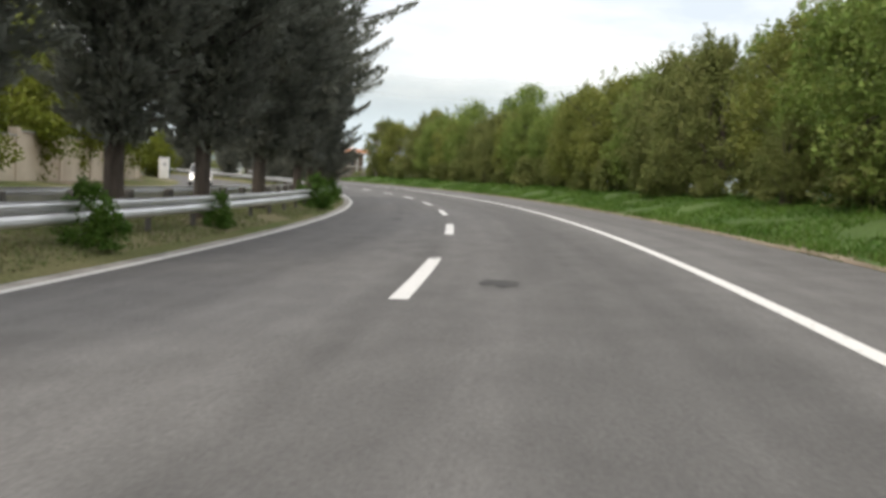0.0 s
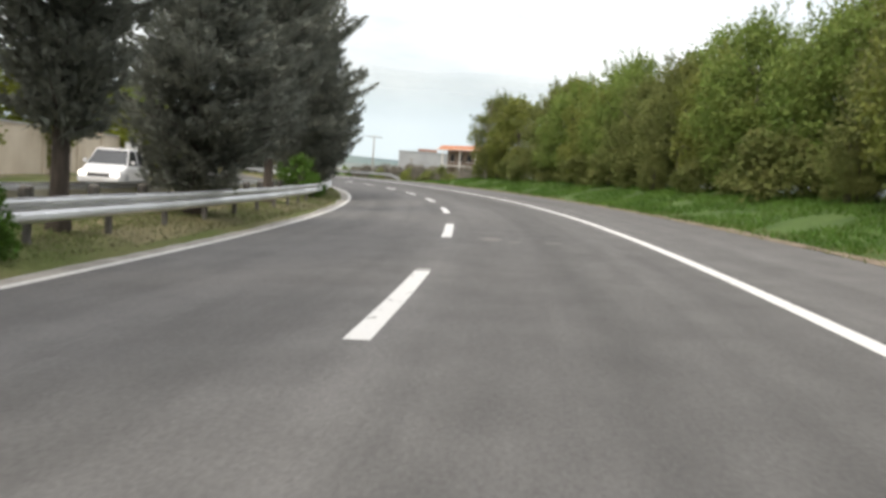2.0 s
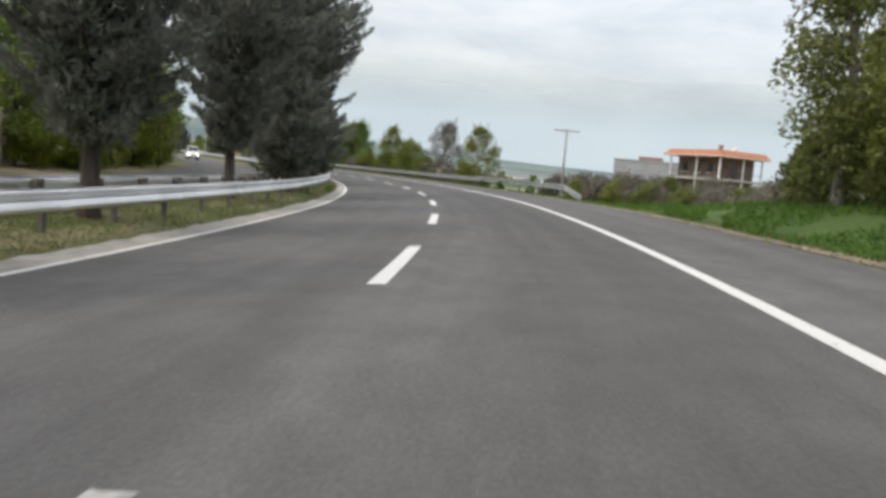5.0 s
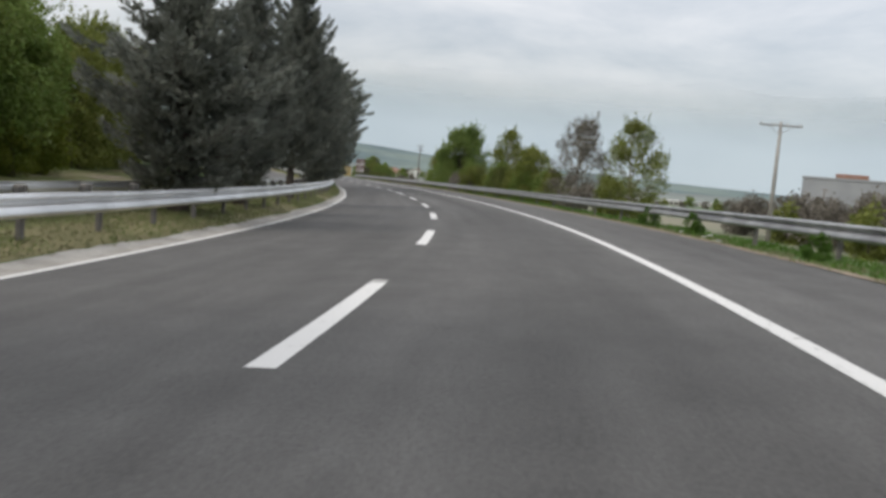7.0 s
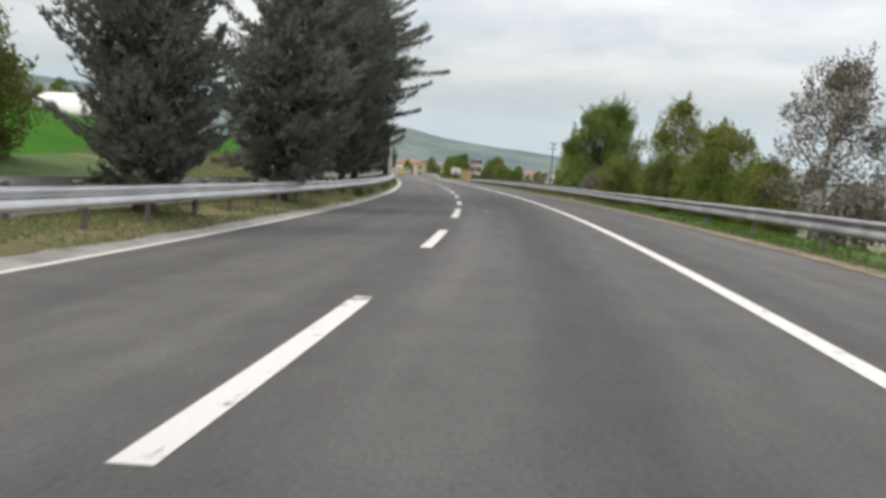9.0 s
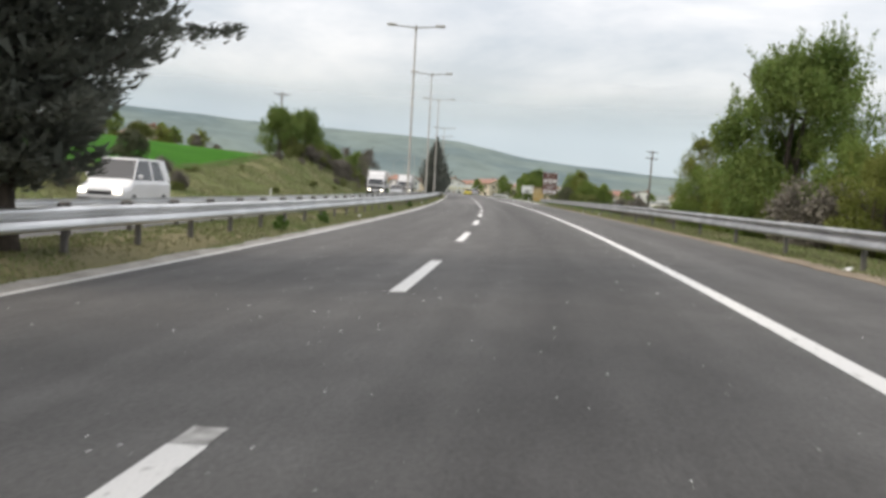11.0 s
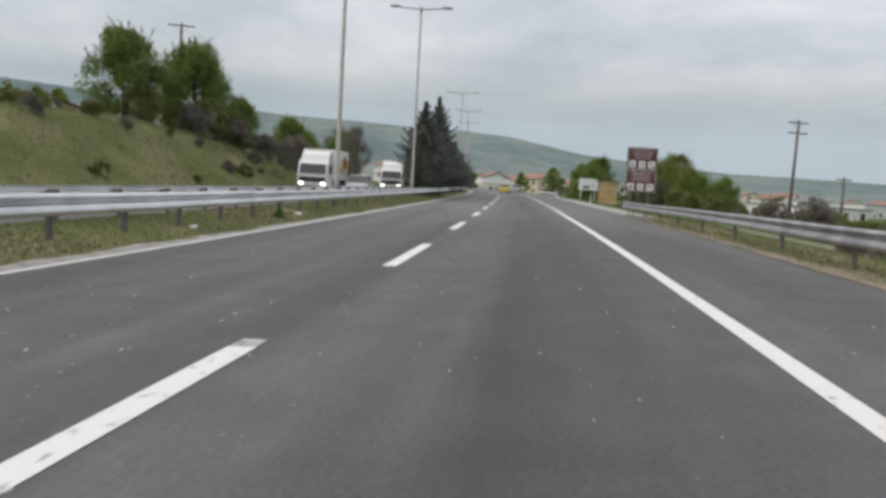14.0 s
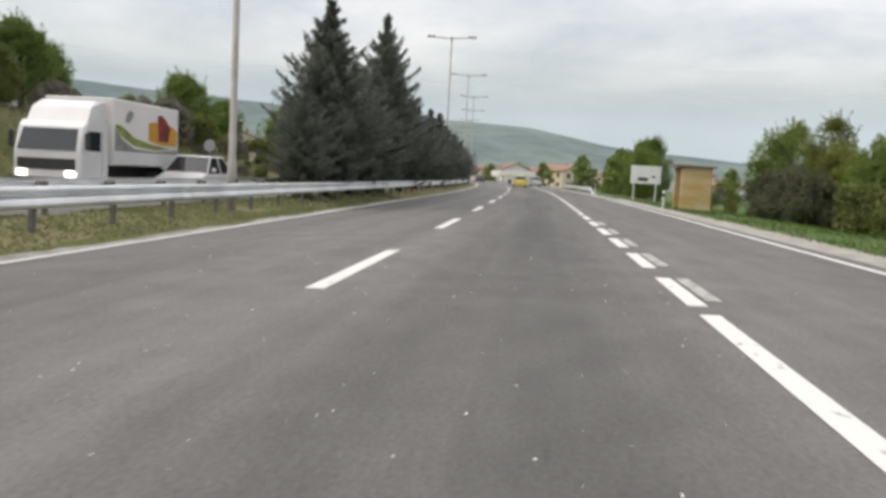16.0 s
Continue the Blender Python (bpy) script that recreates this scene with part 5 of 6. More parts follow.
def pictogram(kind, x, z, w, parent):
    p = part("pictogram", Shape().box(x - w / 2, x + w / 2, -0.036, -0.030, z - w / 2, z + w / 2), SIGN_WHITE, parent, "white pictogram square")
    sh = Shape()
    if kind == 0:
        for k in range(3):
            sh.box(x - w * 0.34, x + w * 0.34, -0.040, -0.037, z - w * 0.3 + k * w * 0.2, z - w * 0.22 + k * w * 0.2)
    elif kind == 1:
        sh.box(x - w * 0.3, x + w * 0.3, -0.040, -0.037, z + w * 0.05, z + w * 0.25).box(x - w * 0.06, x + w * 0.06, -0.040, -0.037, z - w * 0.3, z + w * 0.05)
    elif kind == 2:
        sh.add([(x - w * 0.3, -0.039, z + w * 0.3), (x - w * 0.18, -0.039, z + w * 0.3), (x + w * 0.3, -0.039, z - w * 0.15), (x + w * 0.12, -0.039, z - w * 0.3)], [(0, 3, 2, 1)])
    else:
        sh.add([(x - w * 0.34, -0.039, z - w * 0.3), (x + w * 0.34, -0.039, z - w * 0.3), (x + w * 0.05, -0.039, z + w * 0.3)], [(0, 1, 2)])
    part("symbol", sh, SIGN_BROWN, p)


def tourist_sign():
    root = thing("tourist_sign", "tall brown tourist information sign with white lettering and pictograms", "road sign")
    for x in (-0.5, 0.5):
        part("post", Shape().tube([(x, 0.06, -1.4), (x, 0.06, 3.3)], [0.055, 0.055], 8), OLD_STEEL, root)
    for z0, z1 in ((2.33, 3.52), (1.10, 2.29)):
        panel = part("panel", Shape().box(-0.83, 0.83, -0.025, 0.025, z0, z1, bevel=0.012), SIGN_BROWN, root, "brown sheet panel")
        rim = Shape()
        for a, b, c, d in ((-0.80, 0.80, z0 + 0.03, z0 + 0.05), (-0.80, 0.80, z1 - 0.05, z1 - 0.03), (-0.80, -0.78, z0 + 0.05, z1 - 0.05), (0.78, 0.80, z0 + 0.05, z1 - 0.05)):
            rim.box(a, b, -0.030, -0.024, c, d)
        part("border", rim, SIGN_WHITE, panel, "thin white border")
        words = ("Езеро Треска", "Liqeni Treskës", "Lake Treska") if z0 > 2 else ("Кањон Матка", "Kanioni Matkës", "Canyon Matka")
        for k, w in enumerate(words):
            lettering(w, 0.172, SIGN_WHITE, panel, 0, -0.028, z1 - 0.23 - 0.18 * k)
        for k in range(3):
            pictogram((k + (0 if z0 > 2 else 3)) % 4, (-0.52, 0.0, 0.52)[k], z0 + 0.28, 0.36, panel)
    for z in (1.5, 3.1):
        part("rail", Shape().box(-0.75, 0.75, 0.026, 0.05, z, z + 0.05), OLD_STEEL, root)
    return root


tourist_sign().matrix_basis = stand(275.6, 8.25, 0.0, 2) @ pose(0, 0, 0, 0, 0.6, 0)


def direction_board():
    root = thing("direction_sign", "white rectangular direction sign on two posts", "road sign")
    part("panel", Shape().box(-1.05, 1.05, -0.02, 0.02, 1.25, 2.5, bevel=0.01), SIGN_WHITE, root, "white sheet panel")
    for x in (-0.8, 0.75):
        part("post", Shape().tube([(x, 0.04, -0.6), (x, 0.04, 2.4)], [0.04, 0.04], 8), SIGN_WHITE, root)
    part("text_bar", Shape().box(-0.55, 0.15, -0.026, -0.021, 1.45, 1.68), SIGN_DARK, root, "dark bar of writing")
    part("text_bar", Shape().box(0.35, 0.62, -0.026, -0.021, 1.72, 1.80), SIGN_DARK, root, "dark arrow bar")
    part("arrow_head", Shape().add([(0.55, -0.024, 1.86), (0.55, -0.024, 1.66), (0.72, -0.024, 1.76)], [(0, 1, 2)]), SIGN_DARK, root)
    return root


direction_board().matrix_basis = stand(322, 9.75, -0.15, 4)


def bus_shelter():
    root = thing("bus_shelter", "small ochre plastered roadside shelter with a brown roof", "shelter")
    part("wall", Shape().box(-0.75, 0.75, -0.9, -0.72, 0, 2.12, bevel=0.02), OCHRE, root)
    part("wall", Shape().box(-0.75, 0.75, 0.74, 0.9, 0, 2.12, bevel=0.02), OCHRE, root)
    part("wall", Shape().box(0.6, 0.75, -0.715, 0.735, 0, 2.12, bevel=0.02), OCHRE, root)
    part("roof", Shape().loft([[(-0.98, -1.08, 2.125), (0.95, -1.08, 2.125), (0.95, 1.08, 2.125), (-0.98, 1.08, 2.125)], [(-0.98, -1.08, 2.23), (0.95, -1.08, 2.20), (0.95, 1.08, 2.20), (-0.98, 1.08, 2.23)]]), BROWN_ROOF, root)
    part("bench", Shape().box(0.2, 0.58, -0.7, 0.7, 0.4, 0.46, bevel=0.01), WOOD, root)
    part("floor_slab", Shape().box(-0.85, 0.85, -1.0, 1.0, -0.3, -0.005), CONCRETE, root)
    return root


bus_shelter().matrix_basis = stand(306, 9.95, -0.12, 2)


def delineator():
    root = thing("delineator_post", "slim white plastic roadside marker post", "marker post")
    part("post", Shape().loft([[(-0.06, -0.02, -0.2), (0.06, -0.02, -0.2), (0.04, 0.03, -0.2), (-0.04, 0.03, -0.2)], [(-0.06, -0.02, 0.85), (0.06, -0.02, 0.85), (0.04, 0.03, 0.9), (-0.04, 0.03, 0.9)]]), SIGN_WHITE, root)
    part("band", Shape().box(-0.062, 0.062, -0.026, -0.019, 0.62, 0.78), SIGN_DARK, root, "black band")
    return root


dl = delineator()
dl.matrix_basis = stand(304.7, 8.35, -0.15)
for s in (340, 370):
    copy_thing(dl, stand(s, 7.9, -0.15))
for s in (216, 241):
    copy_thing(dl, stand(s, -15.3, -0.18, 180))


def round_sign():
    root = thing("round_sign", "round road sign seen from its grey back", "road sign")
    part("post", Shape().tube([(0, 0, -0.5), (0, 0, 2.4)], [0.03, 0.03], 8), POLE, root)
    part("disc", Shape().tube([(0, -0.05, 2.1), (0, -0.03, 2.1)], [0.32, 0.32], 24), SIGN_BACK, root)
    return root


rs = round_sign()
rs.matrix_basis = stand(306, -15.6, 0.1)


def litter(s, d, n, seed):
    r = random.Random(seed)
    root = thing("litter", "scrap of pale rubbish lying on the verge", "litter")
    pts = [(r.uniform(-0.1, 0.1), r.uniform(-0.1, 0.1), r.uniform(0.0, 0.09)) for _ in range(8)]
    bm = bmesh.new()
    for p in pts:
        bm.verts.new(p)
    bmesh.ops.convex_hull(bm, input=bm.verts)
    me = bpy.data.meshes.new("scrap")
    bm.to_mesh(me)
    bm.free()
    me.materials.append(SIGN_WHITE)
    part("scrap", me, SIGN_WHITE, root)
    root.matrix_basis = stand(s, d, land(s, d) + 0.01, r.uniform(0, 360))


for i, (s, d) in enumerate(((136.5, 6.9), (138.2, 7.6), (134.8, 6.7), (139.4, 7.2), (194.5, 6.5), (244.2, -4.45), (286, -4.5), (237.5, 6.9), (233.5, 7.3), (235.6, 7.8), (231.8, 7.1), (252, -4.5), (212, -4.4))):
    litter(s, d, 1, i)


# ---- vehicles ----
def wheel(root, x, y, r, w):
    ob = part("wheel", Shape().tube([(x - w / 2, y, r), (x - w / 2 + 0.02, y, r), (x + w / 2 - 0.02, y, r), (x + w / 2, y, r)], [r * 0.9, r, r, r * 0.9], 20), RUBBER, root, "black tyre")
    sgn = 1 if x > 0 else -1
    xo = x + sgn * w / 2
    part("rim", Shape().tube([(xo - sgn * 0.03, y, r), (xo + sgn * 0.008, y, r)], [r * 0.62, r * 0.58], 16), SIGN_BACK, ob, "grey wheel rim")


def car(name, label, paint, L, W, H, cabin, bonnet, van=False, lit=True, taxi=False):
    """A car that faces -y. cabin: (front foot, front top, rear top, rear foot) as shares of the length; bonnet: height share at the belt."""
    root = thing(name, label, "car" if not van else "van")
    belt = H * bonnet
    nose = belt * 0.80

    def section(y, z_low, z_top, w):
        h = w / 2
        return [(-h * 0.94, y, z_low), (h * 0.94, y, z_low), (h, y, z_low + 0.12), (h, y, z_top - 0.16), (h * 0.93, y, z_top - 0.03), (h * 0.7, y, z_top), (-h * 0.7, y, z_top), (-h * 0.93, y, z_top - 0.03), (-h, y, z_top - 0.16), (-h, y, z_low + 0.12)]

    y0, y1 = -L / 2, L / 2
    f0, f1, r1, r0 = [y0 + L * c for c in cabin]
    rows = [section(y0, 0.30, nose * 0.82, W * 0.82), section(y0 + 0.12, 0.22, nose * 0.93, W * 0.95), section(y0 + 0.5, 0.2, nose, W), section(f0, 0.2, belt, W), section((f0 + r0) / 2, 0.2, belt, W), section(min(r0, y1 - 0.3), 0.2, belt, W), section(y1 - 0.1, 0.24, belt * 0.97, W * 0.97), section(y1, 0.34, belt * 0.9, W * 0.86)]
    part("body", Shape().loft(rows), paint, root)

    wb, wt_ = W * 0.93, W * 0.74
    zt = H
    corner = [(-wb / 2, f0, belt - 0.02), (wb / 2, f0, belt - 0.02), (wb / 2, r0, belt - 0.02), (-wb / 2, r0, belt - 0.02), (-wt_ / 2, f1, zt - 0.06), (wt_ / 2, f1, zt - 0.06), (wt_ / 2, r1, zt - 0.06), (-wt_ / 2, r1, zt - 0.06)]
    for pane, q in (("windscreen", (0, 1, 5, 4)), ("side_window", (1, 2, 6, 5)), ("rear_window", (2, 3, 7, 6)), ("side_window", (3, 0, 4, 7))):
        part(pane, Shape().add([corner[i] for i in q], [(0, 1, 2, 3)]), GLASS, root, "dark tinted glass")
    part("roof", Shape().loft([[(-wt_ / 2 - 0.03, f1 - 0.04, zt - 0.07), (wt_ / 2 + 0.03, f1 - 0.04, zt - 0.07), (wt_ / 2 + 0.03, r1 + 0.04, zt - 0.07), (-wt_ / 2 - 0.03, r1 + 0.04, zt - 0.07)],
                               [(-wt_ / 2, f1, zt - 0.02), (wt_ / 2, f1, zt - 0.02), (wt_ / 2, r1, zt - 0.02), (-wt_ / 2, r1, zt - 0.02)],
                               [(-wt_ / 2 + 0.15, f1 + 0.15, zt), (wt_ / 2 - 0.15, f1 + 0.15, zt), (wt_ / 2 - 0.15, r1 - 0.1, zt), (-wt_ / 2 + 0.15, r1 - 0.1, zt)]]), paint, root)
    for k in (-1, 1):
        def side(y, z):
            t = (z - belt) / (zt - 0.06 - belt)
            return (k * (wb / 2 * (1 - t) + wt_ / 2 * t + 0.006), y, z)
        for (ya, yb, yc, yd) in ((f0, f0 + 0.08, f1 + 0.06, f1 - 0.02), (f0 + (r0 - f0) * 0.48, f0 + (r0 - f0) * 0.53, f0 + (r0 - f0) * 0.53, f0 + (r0 - f0) * 0.48), (r0 - (0.5 * L * 0.28 if van else 0.12), r0, r1, r1 - (0.5 * L * 0.28 if van else 0.1))):
            q = [side(ya, belt - 0.02), side(yb, belt - 0.02), side(yc, zt - 0.06), side(yd, zt - 0.06)]
            part("pillar", Shape().add(q + [(p[0] - k * 0.03, p[1], p[2]) for p in q], [(0, 1, 2, 3), (7, 6, 5, 4), (0, 4, 5, 1), (2, 6, 7, 3), (1, 5, 6, 2), (3, 7, 4, 0)]), paint, root)
        part("headlight", Shape().box(min(k * W * 0.26, k * W * 0.43), max(k * W * 0.26, k * W * 0.43), y0 - 0.006, y0 + 0.14, nose * 0.66, nose * 0.86, bevel=0.02), LAMP_ON if lit else LAMP_OFF, root, "lit headlight" if lit else "")
        part("tail_light", Shape().box(min(k * W * 0.36, k * W * 0.46), max(k * W * 0.36, k * W * 0.46), y1 - 0.1, y1 + 0.008, belt * 0.66, belt * 0.88, bevel=0.02), RED_LENS, root, "red tail light")
        part("mirror", Shape().box(min(k * W * 0.5, k * (W * 0.5 + 0.16)), max(k * W * 0.5, k * (W * 0.5 + 0.16)), f0 + 0.22, f0 + 0.32, belt + 0.02, belt + 0.17, bevel=0.03), paint, root)
        for y in (y0 + L * 0.19, y1 - L * 0.19):
            wheel(root, k * (W / 2 - 0.10), y, 0.31, 0.2)
    part("bumper", Shape().box(-W * 0.46, W * 0.46, y0 - 0.05, y0 + 0.12, 0.24, 0.46, bevel=0.04), TRIM if van else paint, root)
    part("bumper", Shape().box(-W * 0.45, W * 0.45, y1 - 0.1, y1 + 0.05, 0.26, 0.5, bevel=0.04), TRIM if van else paint, root)
    part("grille", Shape().box(-W * 0.24, W * 0.24, y0 - 0.012, y0 + 0.1, nose * 0.62, nose * 0.76, bevel=0.01), TRIM, root, "black grille")
    part("plate_bar", Shape().box(-0.26, 0.26, y0 - 0.062, y0 - 0.052, 0.32, 0.43), SIGN_WHITE, root, "plain pale plate")
    if taxi:
        part("roof_box", Shape().box(-0.3, 0.3, -0.12, 0.12, H - 0.005, H + 0.14, bevel=0.03), SIGN_WHITE, root, "white roof light box")
    return root


car("van", "white compact van with lit headlights on the opposite carriageway", WHITE_CAR, 4.1, 1.72, 1.85, (0.20, 0.36, 0.93, 0.985), 0.60, van=True).matrix_basis = stand(210.1, -12.6, 0.03)
car("car", "white saloon car on the opposite carriageway", WHITE_CAR, 4.1, 1.70, 1.5, (0.26, 0.42, 0.72, 0.88), 0.60, lit=False).matrix_basis = stand(291.6, -10.3, 0.03)
car("car", "white car with lit headlights behind the median trees", WHITE_CAR, 4.2, 1.72, 1.6, (0.24, 0.40, 0.78, 0.95), 0.60).matrix_basis = stand(70.0, -13.2, 0.03)
car("car", "yellow taxi car driving away along the road", YELLOW_CAR, 4.2, 1.7, 1.5, (0.26, 0.42, 0.74, 0.9), 0.60, lit=False, taxi=True).matrix_basis = stand(372, 1.75, 0.01, 180)
car("car", "silver car in the outer lane ahead", SILVER_CAR, 4.2, 1.7, 1.5, (0.26, 0.42, 0.74, 0.9), 0.60, lit=False).matrix_basis = stand(393, 5.2, 0.01, 180)
car("car", "small dark car far ahead on the road", DARK_CAR, 4.1, 1.7, 1.45, (0.26, 0.42, 0.74, 0.9), 0.60, lit=False).matrix_basis = stand(436, -1.8, 0.01, 180)


def truck(label, art=True, box_len=4.0):
    """A light lorry that faces -y: cab, chassis and box body."""
    root = thing("truck", label, "truck")
    W, H = 2.15, 3.14
    h = W / 2
    cab = Shape().loft([[(-h + 0.06, y0, z), (h - 0.06, y0, z), (h, y0 + 0.08, z), (h, 1.6, z), (-h, 1.6, z), (-h, y0 + 0.08, z)] for z, y0 in ((0.55, 0.0), (1.35, 0.0), (2.12, 0.24), (2.30, 0.42))])
    cabp = part("cab", cab, WHITE_CAR, root, "white cab")
    part("windscreen", Shape().add([(-h + 0.14, -0.012, 1.40), (h - 0.14, -0.012, 1.40), (h - 0.2, 0.212, 2.06), (-h + 0.2, 0.212, 2.06)], [(0, 1, 2, 3)]).add([(-h + 0.14, 0.02, 1.40), (h - 0.14, 0.02, 1.40), (h - 0.2, 0.24, 2.06), (-h + 0.2, 0.24, 2.06)], [(3, 2, 1, 0)]), GLASS, cabp, "dark windscreen")
    for k in (-1, 1):
        part("side_window", Shape().box(min(k * (h - 0.02), k * (h + 0.006)), max(k * (h - 0.02), k * (h + 0.006)), 0.42, 1.15, 1.42, 2.02, bevel=0.008), GLASS, cabp)
        part("door_seam", Shape().box(min(k * (h - 0.02), k * (h + 0.004)), max(k * (h - 0.02), k * (h + 0.004)), 1.24, 1.255, 0.65, 2.1), TRIM, cabp)
        part("headlight", Shape().box(min(k * 0.62, k * 0.92), max(k * 0.62, k * 0.92), -0.06, 0.04, 0.62, 0.80, bevel=0.02), LAMP_ON, root, "lit headlight")
        part("mirror", Shape().box(min(k * (h + 0.05), k * (h + 0.22)), max(k * (h + 0.05), k * (h + 0.22)), 0.12, 0.2, 1.45, 1.95, bevel=0.03), TRIM, root)
        wheel(root, k * (h - 0.15), 0.85, 0.42, 0.25)
        wheel(root, k * (h - 0.2), 1.8 + box_len * 0.68, 0.42, 0.36)
        part("mud_guard", Shape().tube([(k * (h - 0.15), 0.35, 0.55), (k * (h - 0.15), 0.5, 0.9), (k * (h - 0.15), 0.85, 1.0), (k * (h - 0.15), 1.2, 0.9), (k * (h - 0.15), 1.35, 0.55)], [0.06] * 5, 6), TRIM, root)
    part("bumper", Shape().box(-h, h, -0.1, 0.12, 0.34, 0.60, bevel=0.04), TRIM, root)
    part("grille", Shape().box(-0.92, 0.92, -0.02, 0.03, 0.82, 1.16, bevel=0.01), TRIM, root, "black grille")
    part("plate_bar", Shape().box(-0.26, 0.26, -0.115, -0.102, 0.4, 0.51), SIGN_WHITE, root, "plain pale plate")
    part("deflector", Shape().loft([[(-h + 0.1, 0.55, 2.31), (h - 0.1, 0.55, 2.31), (h - 0.1, 1.6, 2.31), (-h + 0.1, 1.6, 2.31)], [(-h + 0.12, 0.8, 2.75), (h - 0.12, 0.8, 2.75), (h - 0.1, 1.6, 2.75), (-h + 0.1, 1.6, 2.75)], [(-h + 0.2, 1.2, 2.98), (h - 0.2, 1.2, 2.98), (h - 0.1, 1.6, 3.0), (-h + 0.1, 1.6, 3.0)]]), WHITE_CAR, root, "white wind deflector")
    y0, y1 = 1.75, 1.75 + box_len
    body = part("cargo_box", Shape().box(-h - 0.08, h + 0.08, y0, y1, 1.02, H, bevel=0.03), WHITE_WALL, root, "white cargo box")
    part("chassis", Shape().box(-0.45, 0.45, 0.5, y1 - 0.1, 0.55, 0.98), TRIM, root)
    part("side_board", Shape().box(h + 0.082, h + 0.11, y0 + 0.04, y1 - 0.04, 1.05, 1.48, bevel=0.01), WHITE_CAR, body, "white drop side board")
    part("side_board", Shape().box(-h - 0.11, -h - 0.082, y0 + 0.04, y1 - 0.04, 1.05, 1.48, bevel=0.01), WHITE_CAR, body, "white drop side board")
    part("mud_flap", Shape().box(-h + 0.05, h - 0.05, y1 - 0.2, y1 - 0.17, 0.5, 1.0), TRIM, root)
    if art:
        def blob(pts, mat, off, label):
            for k in (1, -1):
                x = k * (h + 0.082 + off)
                q = [(x, y0 + a * box_len, 1.02 + b * (H - 1.02)) for a, b in pts]
                part("print", Shape().add(q, [tuple(range(len(q))) if k > 0 else tuple(range(len(q) - 1, -1, -1))]), mat, body, label)
        blob([(0.02, 0.21), (0.98, 0.21), (0.98, 0.30), (0.6, 0.24), (0.3, 0.27), (0.12, 0.40), (0.02, 0.60)], ART_GREY, 0.002, "printed grey sweep")
        blob([(0.02, 0.62), (0.10, 0.45), (0.30, 0.31), (0.62, 0.27), (0.85, 0.31), (0.55, 0.36), (0.30, 0.44), (0.12, 0.60)], ART_GREEN, 0.004, "printed green sweep")
        blob([(0.50, 0.42), (0.70, 0.36), (0.97, 0.36), (0.98, 0.62), (0.88, 0.70), (0.76, 0.66), (0.62, 0.74), (0.50, 0.70)], ART_ORANGE, 0.006, "printed orange fruit")
        blob([(0.66, 0.42), (0.82, 0.42), (0.86, 0.66), (0.76, 0.82), (0.70, 0.86), (0.64, 0.84)], ART_RED, 0.008, "printed dark red shape")
        blob([(0.16, 0.66), (0.22, 0.66), (0.28, 0.80), (0.24, 0.86), (0.18, 0.80)], ART_GREY, 0.003, "printed grey mark")
    return root


t1 = truck("white box lorry with printed fruit on its side, headlights lit", box_len=4.8)
t1.matrix_basis = stand(285.7, -12.5, 0.03)
t2 = truck("white lorry waiting behind on the opposite carriageway", art=False, box_len=6.0)
t2.matrix_basis = stand(309.0, -10.4, 0.03)
t3 = truck("blue lorry parked on the lower land", art=False, box_len=2.6)
for c in t3.children_recursive:
    if c.name.split(".")[0] in ("cab", "cargo_box", "side_board", "deflector"):
        c.data.materials[0] = BLUE_CAR
t3.matrix_basis = stand(266.0, 23.5, -2.3, -8)


# ---- wall, cabinet and buildings ----
wall_root = thing("boundary_wall", "long weathered beige plastered wall behind the far carriageway", "wall")
for k in range(18):
    s0 = 16 + 6 * k
    sh = Shape()
    for i in range(4):
        a, b = s0 + 1.5 * i, s0 + 1.5 * (i + 1)
        z = 2.35 + 0.15 * math.sin(k * 1.7)
        sh.loft([[tuple(at(a, -18.0, -0.2)), tuple(at(a, -18.3, -0.2)), tuple(at(a, -18.3, z)), tuple(at(a, -18.0, z))], [tuple(at(b, -18.0, -0.2)), tuple(at(b, -18.3, -0.2)), tuple(at(b, -18.3, z)), tuple(at(b, -18.0, z))]])
    part("wall_panel", sh, PLASTER, wall_root)
    cap = Shape().loft([[tuple(at(a, -17.93, z)), tuple(at(a, -18.37, z)), tuple(at(a, -18.37, z + 0.08)), tuple(at(a, -17.93, z + 0.08))] for a in (s0, s0 + 3, s0 + 6)])
    part("coping", cap, CONCRETE, wall_root)
    part("pier", Shape().box(-0.2, 0.2, -0.22, 0.22, -0.2, 2.6, bevel=0.02), PLASTER, wall_root).matrix_basis = stand(s0, -18.12)

cab = thing("utility_cabinet", "white upright cabinet with a blue side by the far road", "cabinet")
part("body", Shape().box(-0.4, 0.4, -0.35, 0.35, 0.05, 1.95, bevel=0.03), SIGN_WHITE, cab)
part("side_panel", Shape().box(0.405, 0.43, -0.33, 0.33, 0.1, 1.9, bevel=0.01), CABINET_BLUE, cab, "blue side panel")
part("emblem", Shape().tube([(-0.02, -0.352, 1.35), (-0.02, -0.362, 1.35)], [0.16, 0.16], 18), SIGN_BACK, cab, "grey round mark")
part("door", Shape().box(-0.34, 0.34, -0.372, -0.353, 0.15, 1.0, bevel=0.008), SIGN_WHITE, cab)
part("roof", Shape().box(-0.45, 0.47, -0.4, 0.4, 1.955, 2.03, bevel=0.02), SIGN_BACK, cab)
part("plinth", Shape().box(-0.42, 0.42, -0.37, 0.37, -0.2, 0.045), CONCRETE, cab)
cab.matrix_basis = stand(86.6, -16.0, 0.1, 10)


